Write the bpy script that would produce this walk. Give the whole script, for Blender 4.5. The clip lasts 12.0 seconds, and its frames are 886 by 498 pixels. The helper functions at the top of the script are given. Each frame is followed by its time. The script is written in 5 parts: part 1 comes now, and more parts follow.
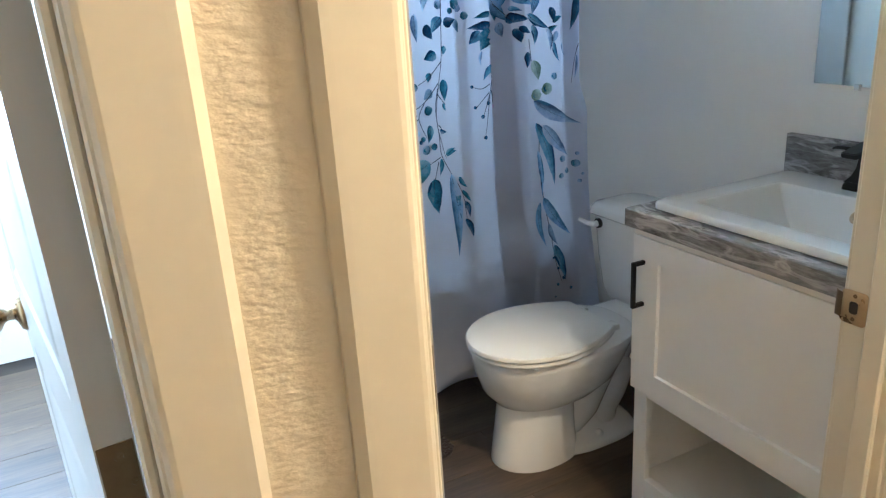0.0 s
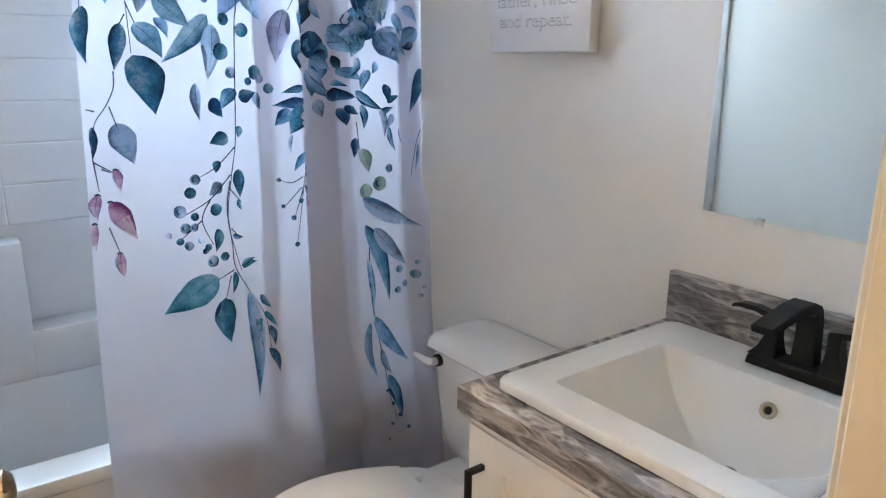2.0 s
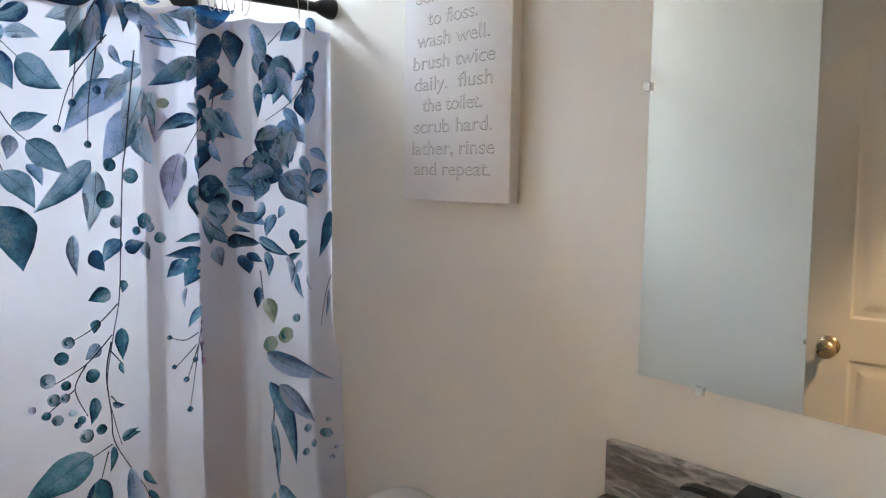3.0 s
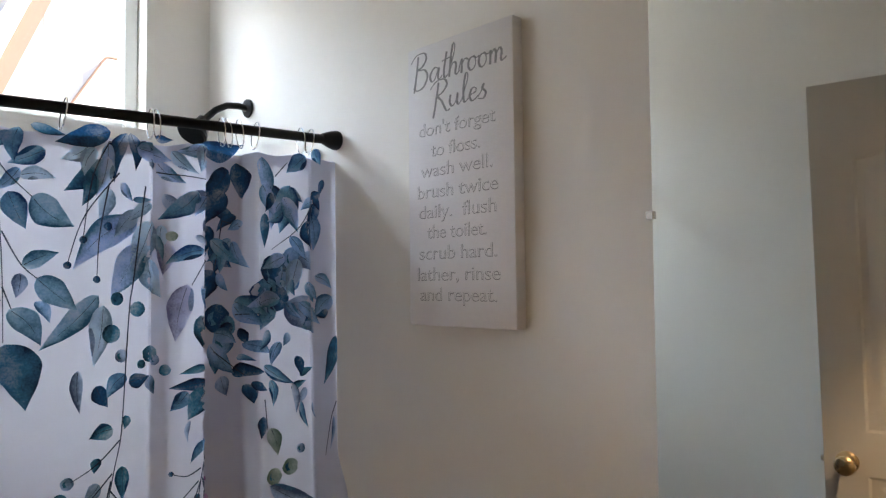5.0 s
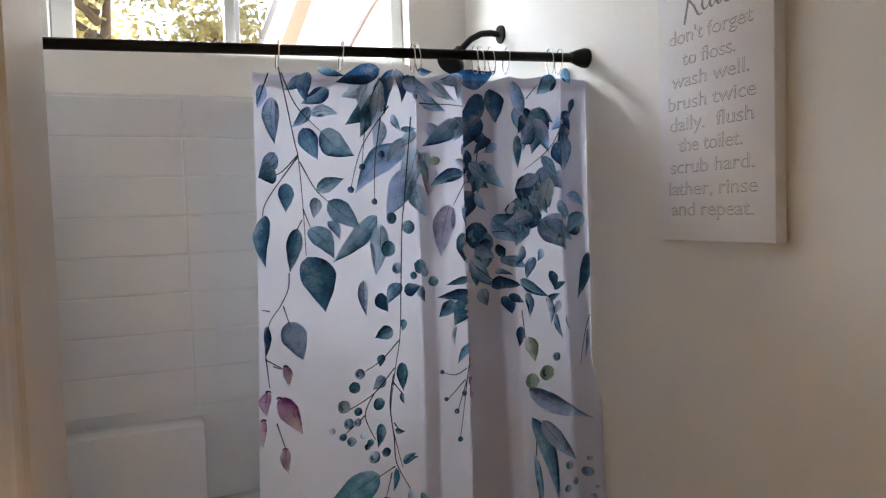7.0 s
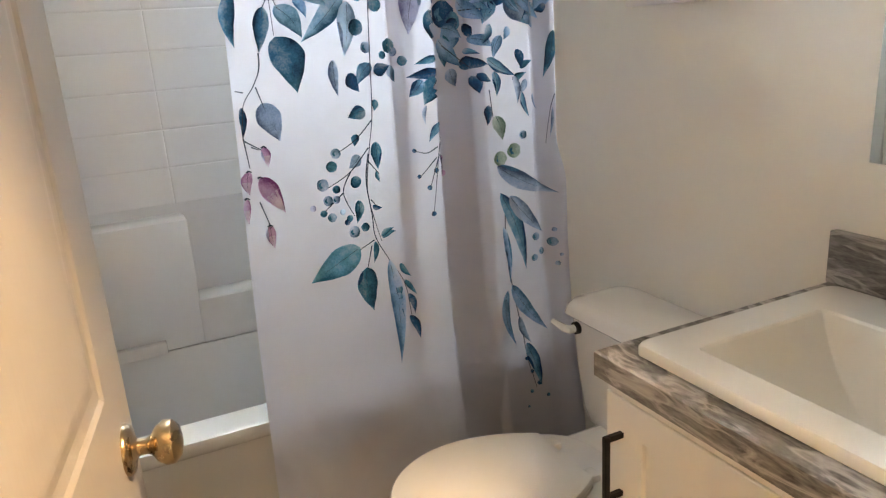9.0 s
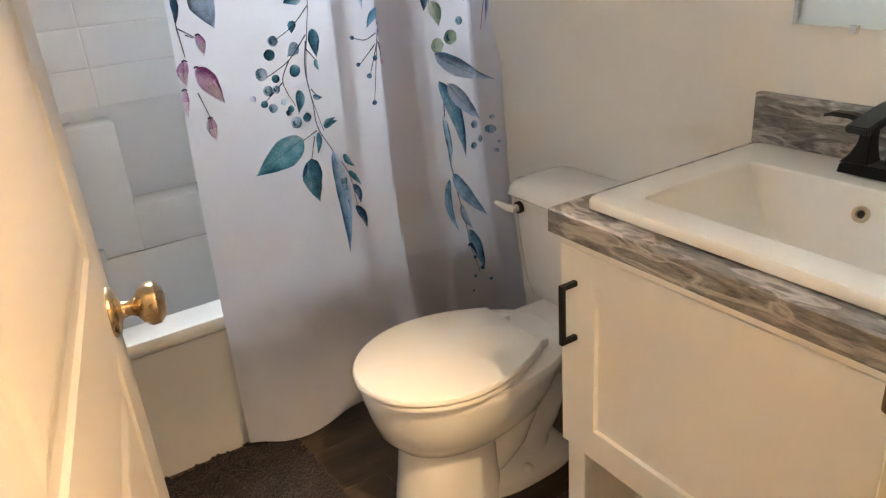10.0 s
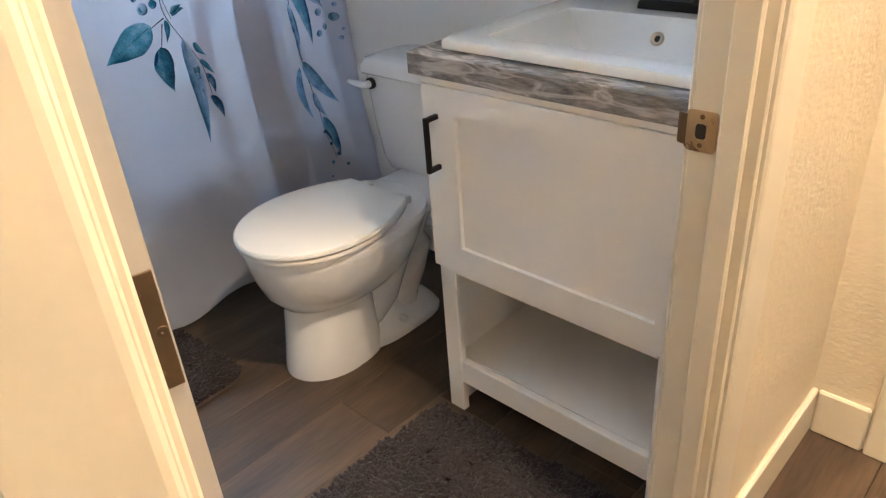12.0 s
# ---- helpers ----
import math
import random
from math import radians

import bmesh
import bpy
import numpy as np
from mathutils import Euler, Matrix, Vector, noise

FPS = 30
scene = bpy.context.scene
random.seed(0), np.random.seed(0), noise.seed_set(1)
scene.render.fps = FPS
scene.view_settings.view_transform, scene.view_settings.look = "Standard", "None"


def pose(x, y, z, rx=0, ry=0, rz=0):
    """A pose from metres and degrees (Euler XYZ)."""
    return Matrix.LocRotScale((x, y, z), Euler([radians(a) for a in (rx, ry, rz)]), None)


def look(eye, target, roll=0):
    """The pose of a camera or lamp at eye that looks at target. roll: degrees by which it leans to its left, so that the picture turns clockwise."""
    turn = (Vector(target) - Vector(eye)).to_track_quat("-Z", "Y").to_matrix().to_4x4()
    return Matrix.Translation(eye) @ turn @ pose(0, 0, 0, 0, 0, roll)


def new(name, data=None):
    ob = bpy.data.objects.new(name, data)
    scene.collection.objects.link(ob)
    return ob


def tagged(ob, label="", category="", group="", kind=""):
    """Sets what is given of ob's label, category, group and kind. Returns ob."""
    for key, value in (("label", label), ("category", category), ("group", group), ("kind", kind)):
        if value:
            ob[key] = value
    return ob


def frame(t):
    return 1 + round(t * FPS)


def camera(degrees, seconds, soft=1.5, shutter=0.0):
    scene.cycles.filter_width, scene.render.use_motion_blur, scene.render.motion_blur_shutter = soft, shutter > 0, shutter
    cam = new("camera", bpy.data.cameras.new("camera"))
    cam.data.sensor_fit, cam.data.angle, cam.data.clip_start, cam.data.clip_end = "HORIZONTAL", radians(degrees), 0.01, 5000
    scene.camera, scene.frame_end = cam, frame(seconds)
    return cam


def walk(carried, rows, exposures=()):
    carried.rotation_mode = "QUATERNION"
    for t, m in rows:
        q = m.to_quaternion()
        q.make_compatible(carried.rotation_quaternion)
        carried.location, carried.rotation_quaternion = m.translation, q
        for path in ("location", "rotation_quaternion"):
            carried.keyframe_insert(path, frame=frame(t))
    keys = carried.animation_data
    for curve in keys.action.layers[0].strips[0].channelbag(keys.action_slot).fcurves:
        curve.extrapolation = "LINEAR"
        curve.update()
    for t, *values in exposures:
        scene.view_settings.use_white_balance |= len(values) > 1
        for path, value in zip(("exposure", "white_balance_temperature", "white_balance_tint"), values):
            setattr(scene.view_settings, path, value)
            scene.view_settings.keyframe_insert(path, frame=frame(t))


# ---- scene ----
cam = camera(63.1, 12.0, 1.3)
PATH = [
    (0, (0.025, 0.015, 1.353), (0.859, 1.713, 0.703), -3.8),
    (0.5, (0.154, 0.039, 1.357), (0.996, 1.734, 0.712), -1.6),
    (1, (0.243, 0.18, 1.365), (1.169, 1.836, 0.732), -0.7),
    (1.5, (0.344, 0.337, 1.367), (1.38, 1.942, 0.774), -0.3),
    (2, (0.464, 0.435, 1.378), (1.622, 1.984, 0.868), 0.5),
    (2.5, (0.544, 0.499, 1.418), (1.825, 1.992, 1.062), 0.9),
    (3, (0.562, 0.556, 1.447), (1.93, 2.0, 1.247), 0.7),
    (3.5, (0.552, 0.586, 1.467), (1.989, 1.976, 1.44), 0.4),
    (3.7, (0.547, 0.586, 1.479), (2.003, 1.957, 1.502), 0.0),
    (5.3, (0.545, 0.565, 1.489), (1.872, 2.058, 1.591), -0.6),
    (5.5, (0.542, 0.562, 1.488), (1.811, 2.105, 1.572), -0.5),
    (6, (0.542, 0.545, 1.478), (1.623, 2.227, 1.515), -0.6),
    (6.5, (0.539, 0.526, 1.477), (1.439, 2.312, 1.454), -0.6),
    (6.7, (0.538, 0.517, 1.476), (1.369, 2.335, 1.427), -0.7),
    (8.3, (0.543, 0.436, 1.425), (1.215, 2.277, 1.029), -2.9),
    (8.5, (0.522, 0.429, 1.406), (1.233, 2.244, 0.957), -3.0),
    (9, (0.477, 0.431, 1.365), (1.291, 2.165, 0.791), -3.8),
    (9.5, (0.425, 0.424, 1.33), (1.322, 2.072, 0.64), -4.3),
    (10, (0.385, 0.403, 1.301), (1.335, 1.972, 0.504), -4.6),
    (10.5, (0.362, 0.366, 1.273), (1.339, 1.878, 0.401), -4.7),
    (11, (0.336, 0.316, 1.243), (1.347, 1.767, 0.308), -4.5),
    (11.5, (0.281, 0.277, 1.233), (1.35, 1.658, 0.257), -4.7),
    (12, (0.182, 0.272, 1.209), (1.412, 1.507, 0.229), -4.4),
]
walk(cam, [(t, look(eye, target, roll)) for t, eye, target, roll in PATH],
     [(0, 3.65, 5100, 3), (1.0, 3.65, 4750, 4), (1.6, 3.94, 5200, 9), (2.0, 4.17, 5900, 11), (2.6, 4.07, 6500, 13), (3.5, 3.48, 7100, 15), (5.5, 3.12, 6850, 18), (6.5, 3.07, 7200, 20), (8.4, 3.87, 7500, 14), (9.5, 4.15, 7450, 13), (11.0, 4.22, 6500, 13), (12.0, 4.02, 5500, 10)])

# ---- world, sun and lamps ----
world = bpy.data.worlds.new("world")
scene.world = world
world.use_nodes = True
wn = world.node_tree.nodes
sky = wn.new("ShaderNodeTexSky")
sky.sky_type = "NISHITA"
sky.sun_disc = False
sky.sun_elevation, sky.sun_rotation = radians(41), radians(95)
wn["Background"].inputs["Strength"].default_value = 0.14
world.node_tree.links.new(sky.outputs[0], wn["Background"].inputs["Color"])


def lamp(name, kind, m, energy, colour, **settings):
    data = bpy.data.lights.new(name, kind)
    data.energy, data.color = energy, colour
    for key, value in settings.items():
        if key == "size":
            data.size = value
        elif key == "size_y":
            data.size_y = value
        elif key == "radius":
            data.shadow_soft_size = value
        elif key == "angle":
            data.angle = value
    if kind == "AREA":
        data.shape = "RECTANGLE"
    ob = new(name, data)
    ob.matrix_world = m
    return ob


lamp("sun", "SUN", look((9, -2.6, 8), (0, 0, 0)), 5.0, (1.0, 0.95, 0.88), angle=radians(0.5))
lamp("hall_bulb", "POINT", pose(0.98, 0.295, 2.405), 16, (1.0, 0.70, 0.42), radius=0.05)
lamp("window_daylight", "AREA", look((0.72, 3.62, 3.25), (1.10, 1.2, 0.75)), 14.5, (0.72, 0.87, 1.0), size=1.7, size_y=0.85)
lamp("bedroom_daylight", "AREA", pose(-0.9, 3.35, 1.5, -90, 0, 0), 16, (0.66, 0.80, 1.0), size=1.1, size_y=1.1)

# ---- materials ----


def mat(name, colour, rough=0.5, metal=0.0, vary=0.06, scale=8.0, bump=0.0, bump_scale=60.0, coat=0.0, sheen=0.0, rand=0.0, stretch=(1, 1, 1), second=None, detail=6.0, distort=0.0, lo=0.32, hi=0.68):
    m = bpy.data.materials.new(name)
    m.use_nodes = True
    n, l = m.node_tree.nodes, m.node_tree.links
    b = n["Principled BSDF"]
    b.inputs["Roughness"].default_value, b.inputs["Metallic"].default_value = rough, metal
    b.inputs["Coat Weight"].default_value, b.inputs["Sheen Weight"].default_value = coat, sheen
    co = n.new("ShaderNodeTexCoord")
    mp = n.new("ShaderNodeMapping")
    mp.inputs["Scale"].default_value = stretch
    l.new(co.outputs["Object"], mp.inputs["Vector"])
    t1, t2 = n.new("ShaderNodeTexNoise"), n.new("ShaderNodeTexNoise")
    t1.inputs["Scale"].default_value, t2.inputs["Scale"].default_value = scale, scale * 9
    t1.inputs["Detail"].default_value, t1.inputs["Distortion"].default_value = detail, distort
    for t in (t1, t2):
        l.new(mp.outputs[0], t.inputs["Vector"])
    ramp = n.new("ShaderNodeValToRGB")
    other = second or tuple(c * (1 - 2.2 * vary) for c in colour)
    ramp.color_ramp.elements[0].position, ramp.color_ramp.elements[1].position = lo, hi
    ramp.color_ramp.elements[0].color, ramp.color_ramp.elements[1].color = (*other, 1), (*colour, 1)
    mixer = n.new("ShaderNodeMath")
    mixer.operation = "MULTIPLY_ADD"
    mixer.inputs[1].default_value = 0.3
    l.new(t2.outputs["Fac"], mixer.inputs[0])
    scaled = n.new("ShaderNodeMath")
    scaled.operation = "MULTIPLY"
    scaled.inputs[1].default_value = 0.7
    l.new(t1.outputs["Fac"], scaled.inputs[0])
    l.new(scaled.outputs[0], mixer.inputs[2])
    l.new(mixer.outputs[0], ramp.inputs[0])
    out = ramp.outputs[0]
    if rand:
        info, hsv = n.new("ShaderNodeObjectInfo"), n.new("ShaderNodeHueSaturation")
        mr = n.new("ShaderNodeMapRange")
        mr.inputs["To Min"].default_value, mr.inputs["To Max"].default_value = 1 - rand, 1 + rand
        l.new(info.outputs["Random"], mr.inputs["Value"])
        l.new(mr.outputs[0], hsv.inputs["Value"])
        l.new(out, hsv.inputs["Color"])
        out = hsv.outputs[0]
    l.new(out, b.inputs["Base Color"])
    rr = n.new("ShaderNodeMapRange")
    rr.inputs["To Min"].default_value, rr.inputs["To Max"].default_value = max(0, rough - 0.05), min(1, rough + 0.07)
    l.new(t1.outputs["Fac"], rr.inputs["Value"])
    l.new(rr.outputs[0], b.inputs["Roughness"])
    if bump:
        tb, bn = n.new("ShaderNodeTexNoise"), n.new("ShaderNodeBump")
        tb.inputs["Scale"].default_value, tb.inputs["Detail"].default_value = bump_scale, 3
        bn.inputs["Strength"].default_value, bn.inputs["Distance"].default_value = bump, 0.004
        l.new(mp.outputs[0], tb.inputs["Vector"])
        l.new(tb.outputs["Fac"], bn.inputs["Height"])
        l.new(bn.outputs[0], b.inputs["Normal"])
    return m


def stone_mat():
    """Printed laminate: charcoal and brown-grey drifts with broken whitish veins."""
    m = mat("counter_laminate", (0.33, 0.32, 0.315), 0.22, scale=19, stretch=(1.4, 0.42, 2.2), second=(0.085, 0.080, 0.080), detail=14, distort=1.9, lo=0.32, hi=0.70)
    n, l = m.node_tree.nodes, m.node_tree.links
    b = n["Principled BSDF"]
    base = b.inputs["Base Color"].links[0].from_socket
    mp = n.new("ShaderNodeMapping")
    mp.inputs["Scale"].default_value, mp.inputs["Rotation"].default_value = (1.5, 0.55, 2.6), (0.12, 0.08, 0.2)
    l.new(n["Texture Coordinate"].outputs["Object"], mp.inputs["Vector"])
    vein = n.new("ShaderNodeTexNoise")
    vein.inputs["Scale"].default_value, vein.inputs["Detail"].default_value, vein.inputs["Distortion"].default_value = 17, 14, 1.2
    l.new(mp.outputs[0], vein.inputs["Vector"])
    r = n.new("ShaderNodeValToRGB")
    r.color_ramp.elements[0].position, r.color_ramp.elements[1].position = 0.50, 0.60
    e = r.color_ramp.elements.new(0.70)
    for el, v in zip(r.color_ramp.elements, (0.0, 0.7, 0.1)):
        el.color = (v, v, v, 1)
    l.new(vein.outputs["Fac"], r.inputs[0])
    mx = n.new("ShaderNodeMix")
    mx.data_type = "RGBA"
    l.new(r.outputs[0], mx.inputs[0])
    l.new(base, mx.inputs[6])
    mx.inputs[7].default_value = (0.58, 0.555, 0.54, 1)
    l.new(mx.outputs[2], b.inputs["Base Color"])
    return m


PAINT = mat("wall_paint", (0.81, 0.79, 0.74), 0.55, vary=0.01, scale=3, bump=0.10, bump_scale=45)
HALL_PAINT = mat("hall_paint", (0.68, 0.60, 0.45), 0.6, vary=0.01, scale=3, bump=0.42, bump_scale=62, stretch=(1, 1, 1.9))
CEILING = mat("ceiling_paint", (0.8, 0.79, 0.76), 0.8, vary=0.01, bump=0.4, bump_scale=70)
TRIM = mat("trim_paint", (0.68, 0.62, 0.49), 0.35, vary=0.015, scale=5, bump=0.03, bump_scale=30)
# white doors; base darkened evenly to offset the strong hall bulb light
DOOR = mat("dimmed_door_paint", (0.46, 0.44, 0.41), 0.38, vary=0.015, scale=5, bump=0.05, bump_scale=40, stretch=(3, 3, 0.5))
CABINET = mat("cabinet_paint", (0.8, 0.79, 0.76), 0.42, vary=0.015, scale=5)
TUB = mat("acrylic_white", (0.66, 0.66, 0.65), 0.22, vary=0.01, scale=4)
CHINA = mat("vitreous_china", (0.82, 0.81, 0.79), 0.09, vary=0.008, scale=3, coat=0.3)
SEAT = mat("seat_plastic", (0.8, 0.79, 0.75), 0.2, vary=0.008, scale=3)
SINK = mat("sink_ceramic", (0.83, 0.83, 0.82), 0.1, vary=0.006, scale=3, coat=0.3)
BLACK = mat("matt_black_metal", (0.006, 0.006, 0.0065), 0.45, metal=0.0, vary=0.1, scale=20)
BRASS = mat("aged_nickel", (0.46, 0.35, 0.22), 0.27, metal=1.0, vary=0.08, scale=25)
STEEL = mat("satin_nickel", (0.55, 0.47, 0.36), 0.36, metal=1.0, vary=0.06, scale=25)
CHROME = mat("chrome", (0.8, 0.8, 0.8), 0.12, metal=1.0, vary=0.02)
DARKMETAL = mat("aged_bronze", (0.17, 0.115, 0.065), 0.42, metal=0.9, vary=0.1, scale=25)
CANVAS = mat("canvas", (0.80, 0.79, 0.80), 0.75, vary=0.02, scale=10, bump=0.15, bump_scale=260)
LETTER = mat("grey_letter_ink", (0.29, 0.29, 0.295), 0.7, vary=0.05, scale=40)
SILVER = mat("silver_letter", (0.27, 0.27, 0.285), 0.42, vary=0.15, scale=60)
RUG = mat("rug_chenille", (0.030, 0.0205, 0.0205), 0.95, vary=0.28, scale=14, sheen=0.05)
DARK = mat("dark_void", (0.02, 0.02, 0.02), 0.7)
VINYL = mat("window_vinyl", (0.78, 0.79, 0.76), 0.35, vary=0.01)
STONE = stone_mat()
PLANK = mat("oak_vinyl_plank", (0.104, 0.067, 0.036), 0.52, scale=8, stretch=(0.16, 1.7, 1), second=(0.026, 0.016, 0.010), rand=0.14, bump=0.08, bump_scale=60, detail=8)
GROUT = mat("plank_gap", (0.03, 0.022, 0.016), 0.8)
SIDING = mat("house_siding", (0.42, 0.385, 0.36), 0.7, vary=0.03)
FASCIA = mat("fascia_paint", (0.135, 0.075, 0.046), 0.6, vary=0.03)
ROOFING = mat("roof_shingle", (0.42, 0.38, 0.35), 0.9, vary=0.1)
BARK = mat("bark", (0.12, 0.09, 0.06), 0.9, vary=0.2, bump=0.6, bump_scale=20)
SOIL = mat("yard_ground", (0.42, 0.39, 0.33), 0.9, vary=0.15, scale=1)


def mirror_mat():
    m = bpy.data.materials.new("silvered_glass")
    m.use_nodes = True
    b = m.node_tree.nodes["Principled BSDF"]
    b.inputs["Base Color"].default_value = (0.86, 0.9, 0.88, 1)
    b.inputs["Metallic"].default_value, b.inputs["Roughness"].default_value = 1.0, 0.015
    return m


def glass_mat():
    m = bpy.data.materials.new("window_glass")
    m.use_nodes = True
    b = m.node_tree.nodes["Principled BSDF"]
    b.inputs["Base Color"].default_value = (0.97, 0.98, 0.98, 1)
    b.inputs["Transmission Weight"].default_value, b.inputs["Roughness"].default_value, b.inputs["IOR"].default_value = 1.0, 0.0, 1.05
    return m


def cloth_mat(name, colour, light=0.35, vary=0.03, scale=30, second=None):
    """Thin woven cloth: diffuse with some light let through."""
    m = mat(name, colour, 0.7, vary=vary, scale=scale, bump=0.1, bump_scale=500, second=second)
    n, l = m.node_tree.nodes, m.node_tree.links
    b, out = n["Principled BSDF"], n["Material Output"]
    tr, mx = n.new("ShaderNodeBsdfTranslucent"), n.new("ShaderNodeMixShader")
    l.new(b.inputs["Base Color"].links[0].from_socket, tr.inputs["Color"])
    mx.inputs[0].default_value = light
    l.new(b.outputs[0], mx.inputs[1])
    l.new(tr.outputs[0], mx.inputs[2])
    l.new(mx.outputs[0], out.inputs["Surface"])
    return m


BLACK.node_tree.nodes["Principled BSDF"].inputs["Specular IOR Level"].default_value = 0.25
MIRROR, GLASS = mirror_mat(), glass_mat()
LEAFY = cloth_mat("tree_leaf", (0.34, 0.33, 0.12), 0.45, vary=0.25, scale=2.0, second=(0.36, 0.27, 0.12))
CLOTH = cloth_mat("curtain_polyester", (0.66, 0.68, 0.77), 0.36, vary=0.012, scale=20)

# ---- mesh helpers ----


def quadbox(bm, x0, x1, y0, y1, z0, z1, bevel=0.0, seg=1):
    c = Matrix.Translation(((x0 + x1) / 2, (y0 + y1) / 2, (z0 + z1) / 2)) @ Matrix.Diagonal((x1 - x0, y1 - y0, z1 - z0, 1))
    r = bmesh.ops.create_cube(bm, size=1, matrix=c)
    if bevel:
        edges = list({e for v in r["verts"] for e in v.link_edges})
        bmesh.ops.bevel(bm, geom=edges, offset=bevel, segments=seg, profile=0.5, affect="EDGES")
    return bm


def box(x0, x1, y0, y1, z0, z1, bevel=0.0, seg=1):
    return quadbox(bmesh.new(), x0, x1, y0, y1, z0, z1, bevel, seg)


def rings(loops, closed=True, caps=True, bm=None):
    """Skin from loop to loop."""
    bm = bm or bmesh.new()
    rows = [[bm.verts.new(p) for p in loop] for loop in loops]
    n = len(rows[0])
    for a, b in zip(rows, rows[1:]):
        for i in range(n if closed else n - 1):
            j = (i + 1) % n
            bm.faces.new((a[i], a[j], b[j], b[i]))
    if caps and closed:
        bm.faces.new(rows[0][::-1])
        bm.faces.new(rows[-1])
    bmesh.ops.recalc_face_normals(bm, faces=bm.faces)
    return bm


def tube(points, radii, seg=12, bm=None, caps=True):
    """A round bar along the points."""
    pts = [Vector(p) for p in points]
    radii = radii if hasattr(radii, "__len__") else [radii] * len(pts)
    loops = []
    ref = None
    for i, p in enumerate(pts):
        d = (pts[min(i + 1, len(pts) - 1)] - pts[max(i - 1, 0)]).normalized()
        if ref is None:
            ref = d.orthogonal().normalized()
        ref = (ref - d * ref.dot(d)).normalized()
        s = d.cross(ref)
        loops.append([p + radii[i] * (math.cos(a) * ref + math.sin(a) * s) for a in (2 * math.pi * k / seg for k in range(seg))])
    return rings(loops, caps=caps, bm=bm)


def lathe(profile, m=Matrix(), seg=24, bm=None):
    """Turned round the local z axis; profile of (radius, height)."""
    loops = [[m @ Vector((max(r, 1e-4) * math.cos(2 * math.pi * k / seg), max(r, 1e-4) * math.sin(2 * math.pi * k / seg), h)) for k in range(seg)] for r, h in profile]
    return rings(loops, bm=bm)


def smooth(bm, yes=True):
    for f in bm.faces:
        f.smooth = yes
    return bm


def mesh_of(name, bm, material):
    me = bpy.data.meshes.new(name)
    bm.to_mesh(me)
    bm.free()
    me.materials.append(material)
    return me


def part(name, bm, material, parent=None, label="", soft=False):
    if soft:
        smooth(bm)
    ob = new(name, mesh_of(name, bm, material))
    if soft:
        ob.data.set_sharp_from_angle(angle=radians(40))
    if parent:
        ob.parent = parent
        if parent.parent is None and parent.type == "EMPTY":
            ob.matrix_parent_inverse = parent.matrix_basis.inverted()
    return tagged(ob, label)


def thing(name, label, category, at=(0, 0, 0), group="", kind=""):
    ob = new(name)
    ob.matrix_basis = Matrix.Translation(at)
    ob.matrix_world = Matrix.Translation(at)
    return tagged(ob, label, category, group, kind)


def structure(name, bm, material, label=""):
    return tagged(part(name, bm, material, None, label), kind="structure")


def slabs(*boxes):
    bm = bmesh.new()
    for b in boxes:
        quadbox(bm, *b)
    return bm


# ---- the setting: bathroom, hall, bedroom beyond ----
EAST, WEST, NORTH, SOUTH, HALL_Y, CEIL = 1.68, 0.155, 2.93, 0.655, 0.57, 2.44
BATH_CEIL = 2.72
LEFT, RIGHT, HEAD = 0.275, 1.03, 2.04
SILL, WTOP, WL, WR = 2.0, 2.64, 0.325, 1.46

floor = structure("floor", slabs((-2.2, 0.04, -1.92, 3.5, -0.1, -0.006), (0.04, 1.8, -1.92, 3.08, -0.1, -0.006)), GROUT, "wood-look vinyl plank floor")
structure("ceiling", slabs((0.04, 1.8, HALL_Y, 3.08, BATH_CEIL, BATH_CEIL + 0.1), (-2.2, 1.8, -1.92, HALL_Y, CEIL, CEIL + 0.1), (-2.2, 0.04, HALL_Y, 3.5, CEIL, CEIL + 0.1)), CEILING, "white textured ceiling")
structure("wall_east", box(EAST, EAST + 0.12, SOUTH - 0.1, 3.08, 0, BATH_CEIL), PAINT, "pale painted bathroom wall")
structure("wall_west", box(0.04, WEST, SOUTH, 3.08, 0, BATH_CEIL), PAINT, "pale painted bathroom wall")
structure("wall_north", slabs((WEST, EAST, NORTH, 3.08, 0, SILL), (WEST, EAST, NORTH, 3.08, WTOP, BATH_CEIL), (WEST, WL, NORTH, 3.08, SILL, WTOP), (WR, EAST, NORTH, 3.08, SILL, WTOP)), PAINT, "painted wall over the bath with a high window opening")
structure("wall_south", slabs((0.046, LEFT - 0.018, HALL_Y, SOUTH, 0, BATH_CEIL), (RIGHT + 0.018, EAST, HALL_Y, SOUTH, 0, BATH_CEIL), (LEFT - 0.018, RIGHT + 0.018, HALL_Y, SOUTH, HEAD + 0.018, BATH_CEIL),
                               (-0.743, 0.046, HALL_Y, SOUTH, HEAD + 0.018, BATH_CEIL), (-2.2, -0.743, HALL_Y, SOUTH, 0, BATH_CEIL)), HALL_PAINT, "orange-peel textured cream hall wall with two doorways")
structure("wall_hall_end", slabs((1.595, 1.72, -1.92, HALL_Y, 0, CEIL)), HALL_PAINT, "cream textured hall end wall")
# added out of view; its distance sets how much bulb light bounces back
structure("wall_hall_back", slabs((-2.2, 1.595, -1.92, -1.80, 0, CEIL)), HALL_PAINT, "unseen cream textured wall closing the hall")
structure("wall_hall_west", slabs((-2.2, -2.08, -1.80, HALL_Y, 0, CEIL)), HALL_PAINT, "unseen cream textured wall closing the hall")
